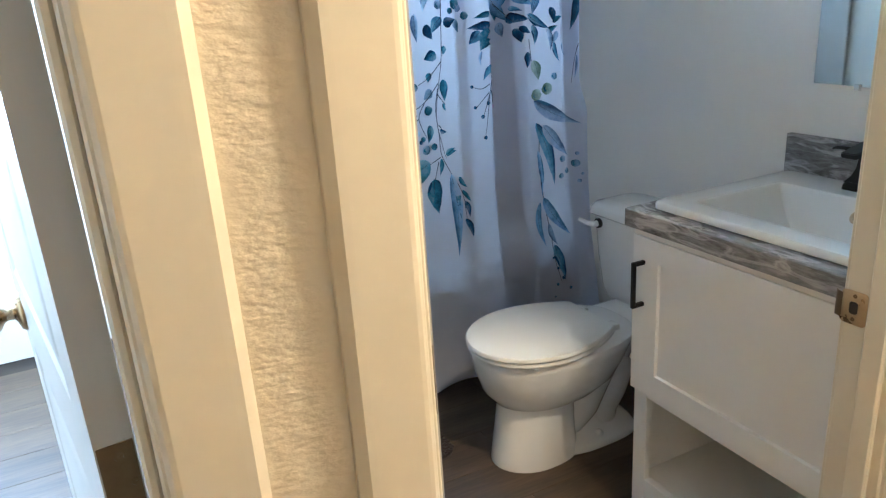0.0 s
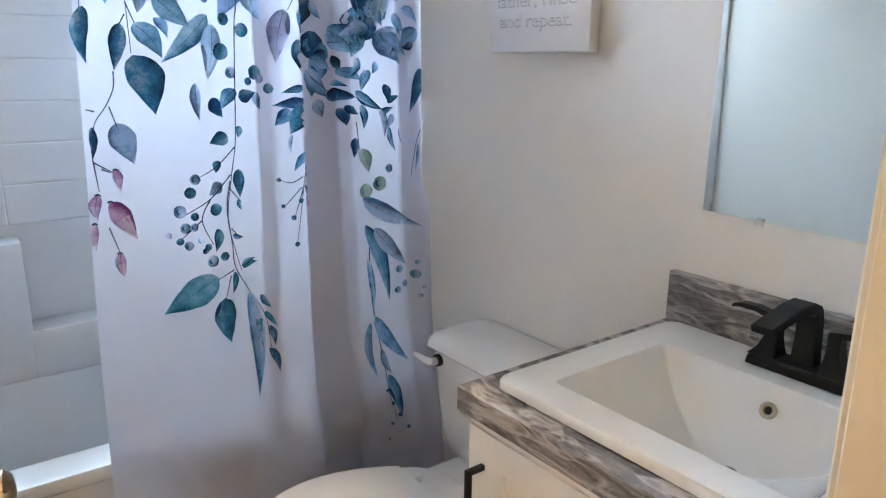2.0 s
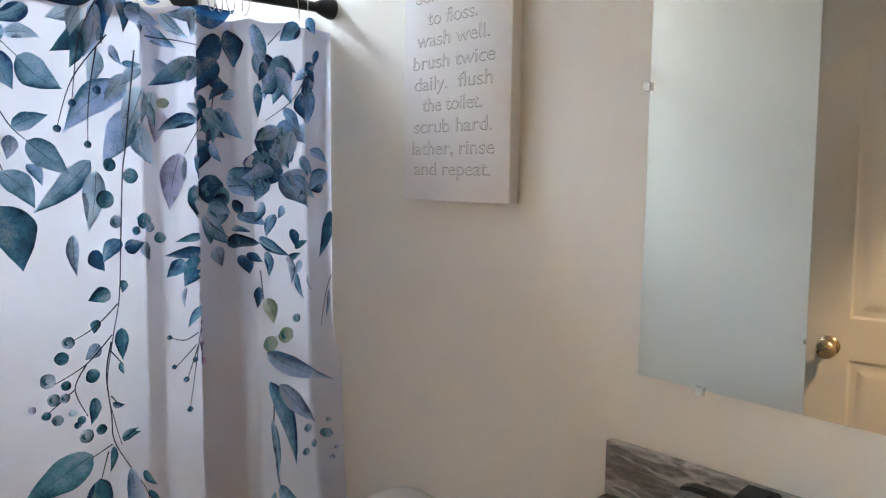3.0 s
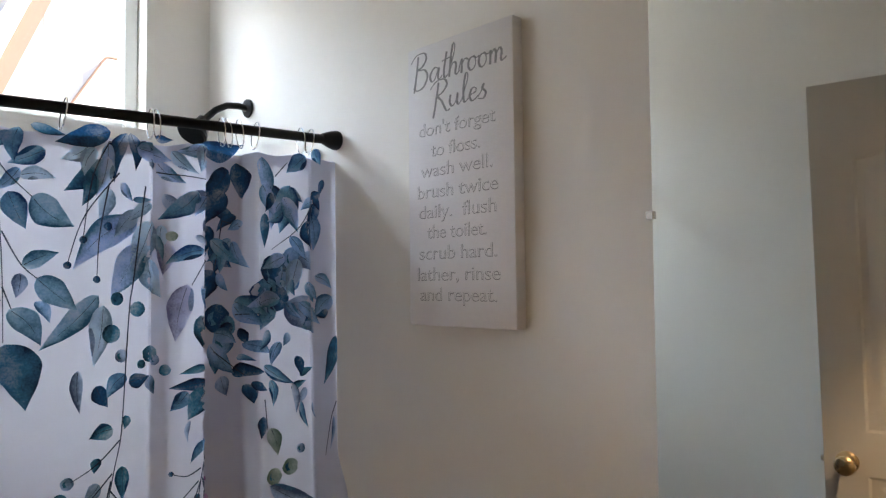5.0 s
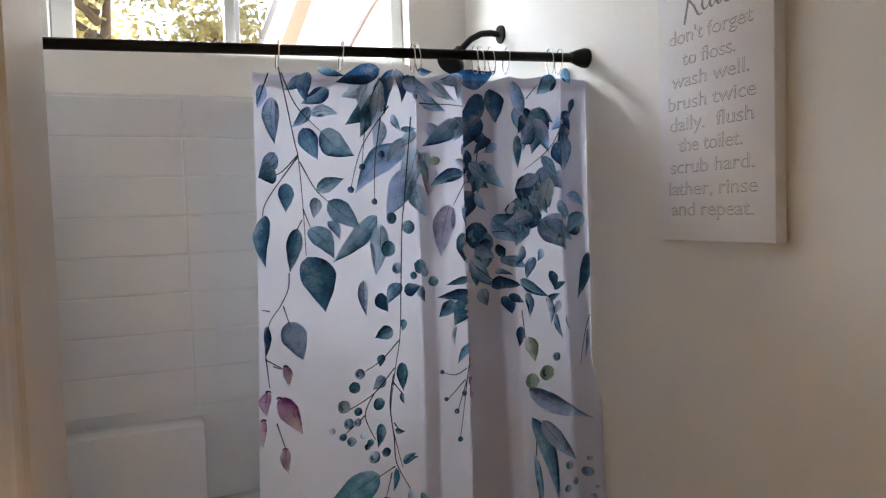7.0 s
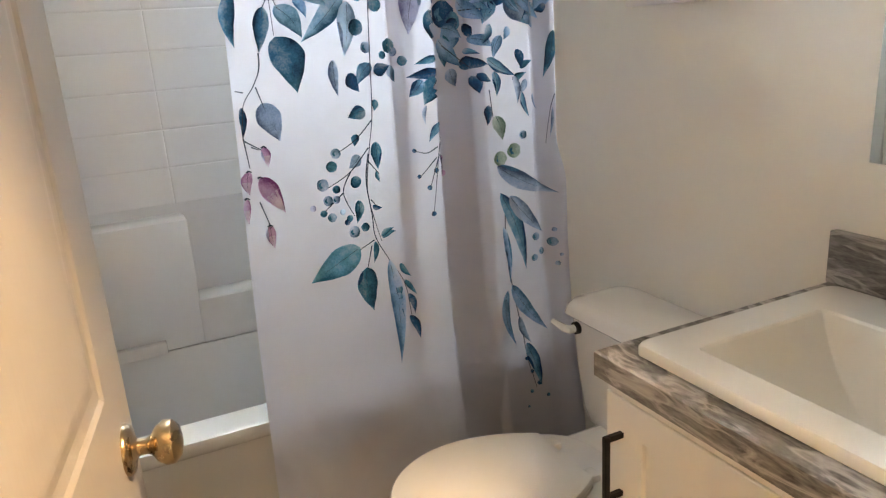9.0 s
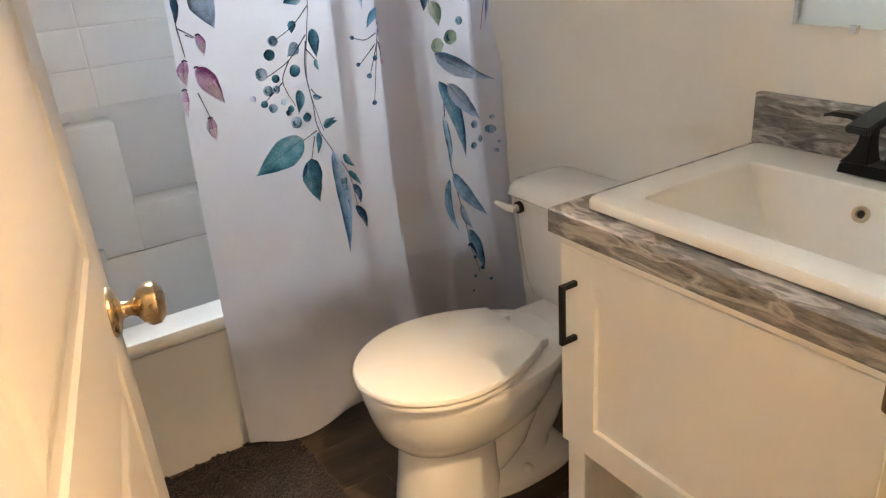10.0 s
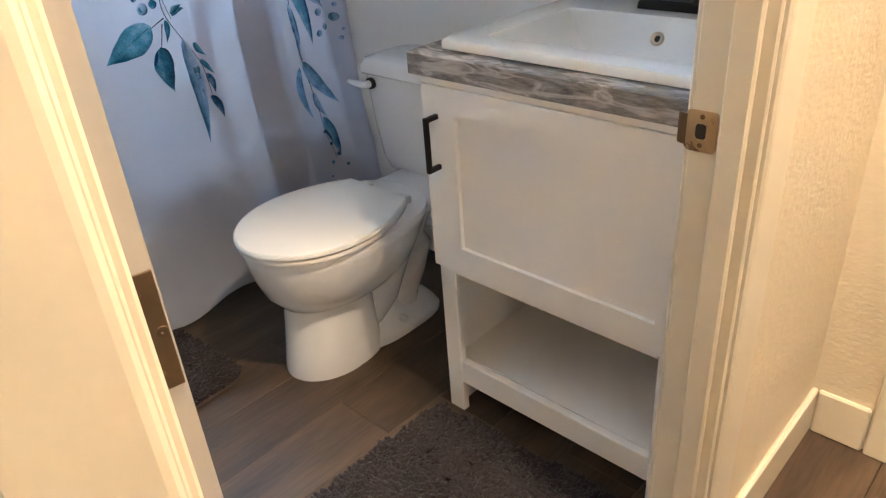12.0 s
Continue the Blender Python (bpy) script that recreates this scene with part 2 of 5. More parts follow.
structure("wall_bedroom", slabs((-2.2, -2.08, SOUTH, 3.5, 0, CEIL), (-2.08, -1.5, 3.38, 3.5, 0, CEIL), (-0.3, 0.04, 3.38, 3.5, 0, CEIL), (-1.5, -0.3, 3.38, 3.5, 0, 0.9), (-1.5, -0.3, 3.38, 3.5, 2.1, CEIL)), PAINT, "pale bedroom wall")


def casing(name, x0, x1, wall_y, out, head):
    """Mitred, moulded door casing round an opening on the face wall_y; out is -1 or 1."""
    shape = ((0.005, 0.0), (0.005, 0.009), (0.009, 0.0125), (0.014, 0.0135), (0.066, 0.015), (0.070, 0.015), (0.074, 0.015), (0.084, 0.007), (0.084, 0.0))
    bm = bmesh.new()
    rings([[(x0 - o, wall_y + out * d, 0.0) for o, d in shape], [(x0 - o, wall_y + out * d, head + o) for o, d in shape], [(x1 + o, wall_y + out * d, head + o) for o, d in shape], [(x1 + o, wall_y + out * d, 0.0) for o, d in shape]], bm=bm)
    return structure(name, bm, TRIM, "cream painted door casing")


def jamb(name, x0, x1, head):
    bm = bmesh.new()
    for a, b in ((x0 - 0.018, x0), (x1, x1 + 0.018)):
        quadbox(bm, a, b, HALL_Y - 0.004, SOUTH + 0.004, 0, head, 0.0025)
    quadbox(bm, x0 - 0.018, x1 + 0.018, HALL_Y - 0.004, SOUTH + 0.004, head, head + 0.018, 0.002)
    for a, b in ((x0, x0 + 0.011), (x1 - 0.011, x1)):
        quadbox(bm, a, b, HALL_Y + 0.012, SOUTH - 0.038, 0, head, 0.003)
    quadbox(bm, x0 + 0.011, x1 - 0.011, HALL_Y + 0.012, SOUTH - 0.038, head - 0.011, head, 0.003)
    return structure(name, bm, TRIM, "cream painted door jamb with stop")


casing("door_casing_1", LEFT, RIGHT, HALL_Y, -1, HEAD)
casing("door_casing_inside", LEFT, RIGHT, SOUTH, 1, HEAD)
jamb("door_jamb_1", LEFT, RIGHT, HEAD)
structure("door_jamb_edge", box(LEFT + 0.0005, LEFT + 0.0185, SOUTH + 0.0045, SOUTH + 0.021, 0, HEAD - 0.002, 0.002), TRIM, "cream painted jamb edge at the hinges")
casing("door_casing_2", -0.725, 0.028, HALL_Y, -1, HEAD)
jamb("door_jamb_2", -0.725, 0.028, HEAD)


def baseboard(name, boxes):
    bm = bmesh.new()
    for b in boxes:
        quadbox(bm, *b, 0.004)
    return structure(name, bm, TRIM, "cream painted baseboard")


baseboard("baseboard_hall", [(RIGHT + 0.085, 1.593, HALL_Y - 0.014, HALL_Y - 0.0005, 0, 0.115), (1.581, 1.5945, 0.45, HALL_Y - 0.015, 0, 0.115), (0.114, LEFT - 0.085, HALL_Y - 0.014, HALL_Y - 0.0005, 0, 0.115)])
baseboard("baseboard_bath", [(EAST - 0.013, EAST - 0.0005, 1.26, 2.15, 0, 0.09), (WEST + 0.0005, WEST + 0.013, 0.70, 2.15, 0, 0.09)])
# casing and closed door in the hall's end wall
bm = bmesh.new()
quadbox(bm, 1.579, 1.5945, 0.375, 0.445, 0, 2.11, 0.003)
quadbox(bm, 1.579, 1.5945, -0.43, -0.365, 0, 2.11, 0.003)
quadbox(bm, 1.579, 1.5945, -0.365, 0.375, 2.045, 2.11, 0.003)
structure("door_casing_3", bm, TRIM, "cream painted door casing")
structure("door_3", box(1.588, 1.5945, -0.36, 0.37, 0.01, 2.04, 0.002), DOOR, "closed white hall door")

# ---- window ----
win = thing("window_1", "white vinyl sliding window high over the bath", "window", (0.86, 3.04, SILL), kind="structure")
bm = bmesh.new()
F = 0.045
quadbox(bm, WL, WL + 0.065, 3.0, 3.065, SILL, WTOP, 0.004)
quadbox(bm, WR - F, WR, 3.0, 3.065, SILL, WTOP, 0.004)
quadbox(bm, WL + 0.065, WR - F, 3.0, 3.065, SILL, SILL + 0.03, 0.004)
quadbox(bm, WL + 0.065, WR - F, 3.0, 3.065, WTOP - F, WTOP, 0.004)
part("window_frame", bm, VINYL, win)
bm = bmesh.new()
quadbox(bm, 0.835, 0.885, 3.005, 3.045, SILL + 0.03, WTOP - F, 0.004)
quadbox(bm, 0.868, 0.885, 2.998, 3.01, SILL + 0.03, WTOP - F, 0.003)
part("mullion", bm, VINYL, win)
for a, b in ((WL + 0.065, 0.835), (0.885, WR - F)):
    pane = part("pane", box(a, b, 3.025, 3.029, SILL + 0.03, WTOP - F), GLASS, win)
    pane.visible_shadow = False

# ---- bath and surround ----
tub = thing("bathtub", "glossy white alcove bathtub with a plain apron", "bathtub", (0.92, 2.55, 0))


def rounded(x0, x1, y0, y1, z, r, n=6):
    pts = []
    for cx, cy, a0 in ((x1 - r, y1 - r, 0), (x0 + r, y1 - r, 90), (x0 + r, y0 + r, 180), (x1 - r, y0 + r, 270)):
        for k in range(n + 1):
            a = radians(a0 + 90 * k / n)
            pts.append((cx + r * math.cos(a), cy + r * math.sin(a), z))
    return pts


TX0, TX1, TY0, TY1, TZ = WEST + 0.004, EAST - 0.004, 2.15, NORTH - 0.004, 0.428
apron = bmesh.new()
prof = [(2.172, 0.0), (2.172, 0.365), (2.169, 0.378), (2.157, 0.386), (2.151, 0.396), (2.15, 0.412), (2.156, 0.424), (2.17, 0.429), (2.235, 0.429)]
rings([[(TX0, y, z), (TX1, y, z)] for y, z in prof], closed=False, bm=apron)
part("apron", apron, TUB, tub, soft=True)
rim = bmesh.new()
loops = [rounded(TX0, TX1, 2.25 - 0.02, TY1, TZ - 0.03, 0.01), rounded(TX0, TX1, 2.25 - 0.02, TY1, TZ, 0.01), rounded(TX0 + 0.06, TX1 - 0.06, 2.255, TY1 - 0.142, TZ, 0.08), rounded(TX0 + 0.063, TX1 - 0.063, 2.262, TY1 - 0.146, TZ - 0.015, 0.08),
         rounded(TX0 + 0.09, TX1 - 0.14, 2.29, TY1 - 0.165, 0.25, 0.08), rounded(TX0 + 0.13, TX1 - 0.2, 2.33, TY1 - 0.19, 0.12, 0.08), rounded(TX0 + 0.2, TX1 - 0.28, 2.38, TY1 - 0.23, 0.09, 0.07)]
rings(loops, bm=rim, caps=False)
rim.faces.new([v for v in rim.verts][-28:])
bmesh.ops.recalc_face_normals(rim, faces=rim.faces)
part("basin", rim, TUB, tub, soft=True)

sur = thing("shower_surround", "white moulded shower surround with tile pattern and shelves", "shower surround", (0.92, 2.9, TZ))
bm = bmesh.new()
D = 0.022
quadbox(bm, WEST + 0.002, EAST - 0.002, NORTH - D, NORTH - 0.002, TZ + 0.002, 1.865, 0.006, 2)
part("panel", bm, TUB, sur, soft=True)
part("panel", box(WEST + 0.002, WEST + D, 2.19, NORTH - D - 0.001, TZ + 0.002, 1.865, 0.006, 2), TUB, sur, soft=True)
part("panel", box(EAST - D, EAST - 0.002, 2.24, NORTH - D - 0.001, TZ + 0.002, 1.865, 0.006, 2), TUB, sur, soft=True)
bm = box(WEST + D, 0.697, NORTH - 0.140, NORTH - D, TZ + 0.0005, 0.852, 0.005, 2)
part("shelf", bm, TUB, sur, soft=True)
bm = box(0.690, EAST - D, NORTH - 0.143, NORTH - D, TZ + 0.0005, 0.579, 0.005, 2)
part("shelf", bm, TUB, sur, soft=True)
bm = box(0.36, 0.572, NORTH - 0.172, NORTH - 0.1405, TZ + 0.002, 0.470, 0.005, 2)
part("shelf", bm, TUB, sur, soft=True)

# ---- toilet ----
CY = 1.648
toilet = thing("toilet", "white two-piece toilet with closed elongated lid", "toilet", (1.2, CY, 0))


def egg(xf, xb, w, z, n=36, power=2.0, backpower=2.6):
    """An outline that is round in front (low x) and squarer behind."""
    xm = xf + (xb - xf) * 0.48
    pts = []
    for k in range(n):
        a = 2 * math.pi * k / n
        c, s = math.cos(a), math.sin(a)
        p = backpower if c > 0 else power
        rx = (xb - xm) if c > 0 else (xm - xf)
        pts.append((xm + rx * math.copysign(abs(c) ** (2 / p), c), CY + w * math.copysign(abs(s) ** (2 / p), s), z))
    return pts


def lid_line(xf, xb, w, z, shrink=0.0):
    """The seat's outline: an ellipse in front, tapering to a straight cut behind."""
    xm = xf + (xb - xf) * 0.50
    side = []
    for k in range(25):
        t = k / 24
        x = xf + (xb - xf) * t ** 1.5
        h = w * math.sqrt(max(0.0, 1 - ((xm - x) / (xm - xf)) ** 2)) if x < xm else w * (1 - 0.40 * ((x - xm) / (xb - xm)) ** 1.9)
        side.append((x, h))
    return [(x, CY + h, z) for x, h in side] + [(x, CY - h, z) for x, h in side[:0:-1]]


bowl = rings([egg(1.01, 1.25, 0.088, 0.188), egg(0.974, 1.31, 0.116, 0.206), egg(0.940, 1.37, 0.148, 0.25), egg(0.920, 1.40, 0.169, 0.31), egg(0.912, 1.42, 0.178, 0.352), egg(0.910, 1.43, 0.180, 0.370), egg(0.916, 1.43, 0.175, 0.381), egg(0.93, 1.42, 0.165, 0.384)])
part("bowl", bowl, CHINA, toilet, soft=True)
ped = rings([egg(0.956, 1.235, 0.108, 0.0), egg(0.956, 1.235, 0.109, 0.008), egg(0.963, 1.23, 0.106, 0.05), egg(0.974, 1.225, 0.101, 0.12), egg(0.982, 1.225, 0.098, 0.18), egg(0.985, 1.25, 0.098, 0.205)])
part("pedestal", ped, CHINA, toilet, soft=True)
foot = rings([egg(1.10, 1.465, 0.104, 0.0, backpower=3.5), egg(1.10, 1.465, 0.105, 0.012, backpower=3.5), egg(1.11, 1.458, 0.098, 0.030), egg(1.13, 1.435, 0.062, 0.055), egg(1.14, 1.405, 0.046, 0.085), egg(1.14, 1.398, 0.042, 0.13), egg(1.14, 1.425, 0.046, 0.18), egg(1.14, 1.462, 0.060, 0.235), egg(1.14, 1.475, 0.085, 0.29), egg(1.14, 1.50, 0.11, 0.345)])
part("foot", foot, CHINA, toilet, soft=True)
trap = tube([(1.17, CY, 0.075), (1.215, CY, 0.085), (1.262, CY, 0.125), (1.298, CY, 0.195), (1.335, CY, 0.245), (1.380, CY, 0.245), (1.408, CY, 0.205), (1.388, CY, 0.140), (1.352, CY, 0.090), (1.340, CY, 0.040)], [0.066, 0.070, 0.074, 0.076, 0.076, 0.072, 0.068, 0.062, 0.062, 0.066], 20)
part("trapway", trap, CHINA, toilet, soft=True)
for s in (-1, 1):
    part("bolt_cap", lathe([(0.016, 0.0), (0.015, 0.012), (0.008, 0.019), (0.001, 0.021)], pose(1.29, CY + s * 0.080, 0.028), 16), CHINA, toilet, soft=True)
deck = box(1.30, 1.64, CY - 0.115, CY + 0.115, 0.335, 0.380, 0.018, 3)
part("deck", deck, CHINA, toilet, soft=True)
seat = rings([lid_line(0.906, 1.318, 0.178, 0.384), lid_line(0.902, 1.322, 0.182, 0.387), lid_line(0.902, 1.322, 0.182, 0.394), lid_line(0.906, 1.318, 0.179, 0.398)])
part("seat_ring", seat, SEAT, toilet, soft=True)
lid = rings([lid_line(0.903, 1.320, 0.180, 0.4005), lid_line(0.899, 1.324, 0.184, 0.403), lid_line(0.899, 1.324, 0.184, 0.409), lid_line(0.903, 1.321, 0.180, 0.414), lid_line(0.925, 1.305, 0.160, 0.4175), lid_line(1.0, 1.24, 0.09, 0.419)])
part("lid", lid, SEAT, toilet, soft=True)
for s in (-1, 1):
    part("hinge", box(1.318, 1.358, CY + s * 0.075 - 0.019, CY + s * 0.075 + 0.019, 0.380, 0.402, 0.006, 2), SEAT, toilet, soft=True)
    part("bolt_cover", box(1.36, 1.385, CY + s * 0.06 - 0.009, CY + s * 0.06 + 0.009, 0.378, 0.3825, 0.002), CHROME, toilet)


def rrect(x0, x1, w, z, r=0.03):
    return rounded(x0, x1, CY - w, CY + w, z, r, 5)


tank = rings([rrect(1.515, 1.655, 0.14, 0.36), rrect(1.505, 1.66, 0.165, 0.375), rrect(1.50, 1.665, 0.182, 0.41), rrect(1.492, 1.668, 0.196, 0.52), rrect(1.485, 1.67, 0.205, 0.658)])
part("tank", tank, CHINA, toilet, soft=True)
tl = rings([rrect(1.476, 1.674, 0.212, 0.658), rrect(1.470, 1.674, 0.218, 0.664), rrect(1.470, 1.674, 0.218, 0.684, 0.045), rrect(1.478, 1.672, 0.21, 0.697, 0.05), rrect(1.50, 1.66, 0.185, 0.703, 0.05)])
part("tank_lid", tl, CHINA, toilet, soft=True)
lev = tube([(1.474, CY + 0.165, 0.632), (1.462, CY + 0.165, 0.632), (1.455, CY + 0.18, 0.633), (1.452, CY + 0.225, 0.637)], [0.011, 0.011, 0.010, 0.007], 10)
part("flush_lever", lev, CHINA, toilet, "white flush lever", soft=True)
part("lever_collar", tube([(1.488, CY + 0.165, 0.632), (1.476, CY + 0.165, 0.632)], 0.016, 14), DARK, toilet)

# ---- vanity ----
VX, VY0, VY1 = 1.143, 0.703, 1.25
van = thing("vanity_cabinet", "white shaker vanity cabinet with open lower shelf", "cabinet", (1.4, 0.97, 0))
bm = slabs((VX + 0.02, 1.668, VY1 - 0.018, VY1, 0.0, 0.826), (VX + 0.02, 1.668, VY0, VY0 + 0.018, 0.0, 0.826), (1.65, 1.668, VY0 + 0.018, VY1 - 0.018, 0.1, 0.826), (VX + 0.02, 1.65, VY0 + 0.018, VY1 - 0.018, 0.384, 0.40))
part("body", bm, CABINET, van)
part("shelf", box(VX + 0.02, 1.65, VY0 + 0.018, VY1 - 0.018, 0.135, 0.152), CABINET, van)
bm = bmesh.new()
quadbox(bm, VX, VX + 0.0195, VY1 - 0.045, VY1, 0.0, 0.4095, 0.002)
quadbox(bm, VX, VX + 0.0195, VY0, VY0 + 0.02, 0.0, 0.4095, 0.002)
quadbox(bm, VX, VX + 0.0195, VY0 + 0.0205, VY1 - 0.0455, 0.09, 0.153, 0.002)
quadbox(bm, VX, VX + 0.0195, VY0 + 0.0205, VY1 - 0.0455, 0.391, 0.4095, 0.002)
part("face_frame", bm, CABINET, van)
part("top_rail", box(VX - 0.012, VX + 0.0195, VY0, VY1, 0.8135, 0.8505, 0.001), CABINET, van)
DX0, DX1 = VX - 0.014, VX - 0.001


def yz_loop(x, y0, y1, z0, z1):
    return [(x, y0, z0), (x, y1, z0), (x, y1, z1), (x, y0, z1)]


P0, P1, Q0, Q1 = VY0 + 0.026, VY1 - 0.082, 0.472, 0.758
bm = rings([yz_loop(DX1, VY0, VY1, 0.41, 0.812), yz_loop(DX0 + 0.0015, VY0, VY1, 0.41, 0.812), yz_loop(DX0, VY0 + 0.0015, VY1 - 0.0015, 0.4115, 0.8105), yz_loop(DX0, P0, P1, Q0, Q1), yz_loop(DX0 + 0.0085, P0 + 0.001, P1 - 0.001, Q0 + 0.001, Q1 - 0.001)])
vd = part("door", bm, CABINET, van, "white shaker cabinet door")
bm = bmesh.new()
quadbox(bm, DX0 - 0.036, DX0 - 0.026, 1.207, 1.217, 0.643, 0.757, 0.0015)
quadbox(bm, DX0 - 0.027, DX0, 1.207, 1.217, 0.643, 0.653, 0.0015)
quadbox(bm, DX0 - 0.027, DX0, 1.207, 1.217, 0.747, 0.757, 0.0015)
part("handle", bm, BLACK, vd, "black square bar handle")
top = thing("countertop", "grey streaked laminate countertop with rolled edge and backsplash", "countertop", (1.4, 0.97, 0.87))
bm = bmesh.new()
CX0, CY0, CY1 = 1.124, 0.69, 1.276
SX0, SX1, SY0, SY1 = 1.20, 1.545, 0.745, 1.20
rings([rounded(SX0, SX1, SY0, SY1, 0.8495, 0.01, 2), rounded(SX0, SX1, SY0, SY1, 0.868, 0.01, 2), rounded(CX0 + 0.003, 1.678, CY0, CY1 - 0.003, 0.871, 0.0005, 2), rounded(CX0, 1.678, CY0, CY1, 0.868, 0.0005, 2),
       rounded(CX0, 1.678, CY0, CY1, 0.828, 0.0005, 2), rounded(CX0 + 0.02, 1.676, CY0 + 0.002, CY1 - 0.02, 0.828, 0.0005, 2), rounded(CX0 + 0.02, 1.676, CY0 + 0.002, CY1 - 0.02, 0.8495, 0.0005, 2), rounded(SX0, SX1, SY0, SY1, 0.8495, 0.01, 2)], caps=False, bm=bm)
bmesh.ops.remove_doubles(bm, verts=bm.verts, dist=1e-6)
part("worktop", bm, STONE, top)
part("backsplash", box(1.660, 1.679, CY0, CY1, 0.8715, 0.972, 0.002), STONE, top)

sink = thing("sink", "white rectangular drop-in ceramic sink", "sink", (1.4, 0.97, 0.88))
RX0, RX1, RY0, RY1 = 1.168, 1.624, 0.712, 1.236
BX0, BX1, BY0, BY1 = 1.236, 1.508, 0.768, 1.165


def srect(x0, x1, y0, y1, z, r):
    return rounded(x0, x1, y0, y1, z, r, 5)


loops = [srect(RX0, RX1, RY0, RY1, 0.8712, 0.02), srect(RX0, RX1, RY0, RY1, 0.883, 0.02), srect(RX0 + 0.003, RX1 - 0.003, RY0 + 0.003, RY1 - 0.003, 0.888, 0.02), srect(RX0 + 0.01, RX1 - 0.01, RY0 + 0.01, RY1 - 0.01, 0.890, 0.02),
         srect(BX0 - 0.004, BX1 + 0.004, BY0 - 0.004, BY1 + 0.004, 0.887, 0.012), srect(BX0, BX1, BY0, BY1, 0.882, 0.01)]
bm = rings(loops, caps=False)
part("rim", bm, SINK, sink, soft=True)
# the bowl: steep back, ends that ramp down to the drain
bm = bmesh.new()
N, M = 150, 110
grid = []
for i in range(N + 1):
    row = []
    for j in range(M + 1):
        u, v = i / N, j / M
        y, x = BY0 + (BY1 - BY0) * u, BX0 + (BX1 - BX0) * v
        ends = 0.124 * (1 - math.exp(-min(y - BY0, BY1 - y) / 0.068))
        front = 0.128 * (1 - math.exp(-(x - BX0) / 0.040))
        back = 0.118 * (1 - math.exp(-(BX1 - x) / 0.040)) + 0.06 * (BX1 - x)
        d = min(ends, front, back)
        row.append(bm.verts.new((x, y, 0.883 - d)))
    grid.append(row)
for i in range(N):
    for j in range(M):
        bm.faces.new((grid[i][j], grid[i][j + 1], grid[i + 1][j + 1], grid[i + 1][j]))
bmesh.ops.recalc_face_normals(bm, faces=bm.faces)
basin = part("bowl", bm, SINK, sink, soft=True)
basin.data.set_sharp_from_angle(angle=radians(70))
DM = pose(1.4905, 0.954, 0.8492, 0, -66, 0)
of = part("overflow", lathe([(0.0135, -0.010), (0.0135, 0.001), (0.0115, 0.003), (0.0075, 0.0015), (0.0062, -0.005)], DM, 24), STEEL, sink, "chrome overflow ring", soft=True)
part("overflow_hole", lathe([(0.0068, -0.0035), (0.0002, -0.0034)], DM, 16), DARK, of)
part("drain", lathe([(0.032, -0.002), (0.031, 0.004), (0.026, 0.006), (0.022, 0.004), (0.018, 0.009), (0.001, 0.011)], pose(1.395, 0.958, 0.7650), 24), DARKMETAL, sink, soft=True)

# ---- faucet ----
tap = thing("faucet", "matt black two-handle centerset bathroom faucet", "faucet", (1.575, 0.955, 0.89))
FX, FY = 1.572, 0.952


def tap_rect(cx, cy, hx, hy, z):
    return [(cx - hx, cy - hy, z), (cx + hx, cy - hy, z), (cx + hx, cy + hy, z), (cx - hx, cy + hy, z)]


base = rings([rounded(FX - 0.026, FX + 0.026, FY - 0.082, FY + 0.082, 0.8895, 0.004, 2), rounded(FX - 0.025, FX + 0.025, FY - 0.080, FY + 0.080, 0.903, 0.004, 2), rounded(FX - 0.022, FX + 0.022, FY - 0.073, FY + 0.073, 0.908, 0.004, 2)])
part("base_plate", base, BLACK, tap)
for s in (-1, 1):
    cy = FY + s * 0.052
    h = rings([tap_rect(FX, cy + s * 0.006, 0.022, 0.024, 0.905), tap_rect(FX, cy + s * 0.001, 0.017, 0.016, 0.92), tap_rect(FX, cy - s * 0.002, 0.013, 0.011, 0.94), tap_rect(FX, cy - s * 0.003, 0.011, 0.010, 0.962), tap_rect(FX, cy - s * 0.002, 0.011, 0.010, 0.976)])
    bmesh.ops.bevel(h, geom=h.edges[:], offset=0.0015, segments=1, affect="EDGES")
    hd = part("handle", h, BLACK, tap)
    lv = rings([[(FX - 0.011, y, z), (FX + 0.011, y, z), (FX + 0.009, y, z + t), (FX - 0.009, y, z + t)] for y, z, t in ((cy - s * 0.013, 0.964, 0.012), (cy + s * 0.005, 0.970, 0.010), (cy + s * 0.03, 0.976, 0.008), (cy + s * 0.058, 0.976, 0.007), (cy + s * 0.072, 0.973, 0.005))])
    part("lever", lv, BLACK, hd)
sp = []
for x, z, hy, t in ((FX + 0.012, 0.905, 0.019, 0.030), (FX + 0.013, 0.945, 0.017, 0.026), (FX + 0.011, 0.978, 0.017, 0.024), (FX + 0.003, 1.000, 0.018, 0.022), (FX - 0.018, 1.010, 0.019, 0.018), (FX - 0.05, 1.009, 0.0185, 0.016), (FX - 0.10, 1.001, 0.0185, 0.014), (FX - 0.135, 0.994, 0.018, 0.012)):
    sp.append((x, z, hy, t))
loops = []
for i, (x, z, hy, t) in enumerate(sp):
    a, b = sp[max(i - 1, 0)], sp[min(i + 1, len(sp) - 1)]
    d = Vector((b[0] - a[0], 0, b[1] - a[1])).normalized()
    nrm = Vector((d.z, 0, -d.x))
    c = Vector((x, FY, z))
    loops.append([c + nrm * t / 2 + Vector((0, -hy, 0)), c + nrm * t / 2 + Vector((0, hy, 0)), c - nrm * t / 2 + Vector((0, hy, 0)), c - nrm * t / 2 + Vector((0, -hy, 0))])
s_bm = rings(loops)
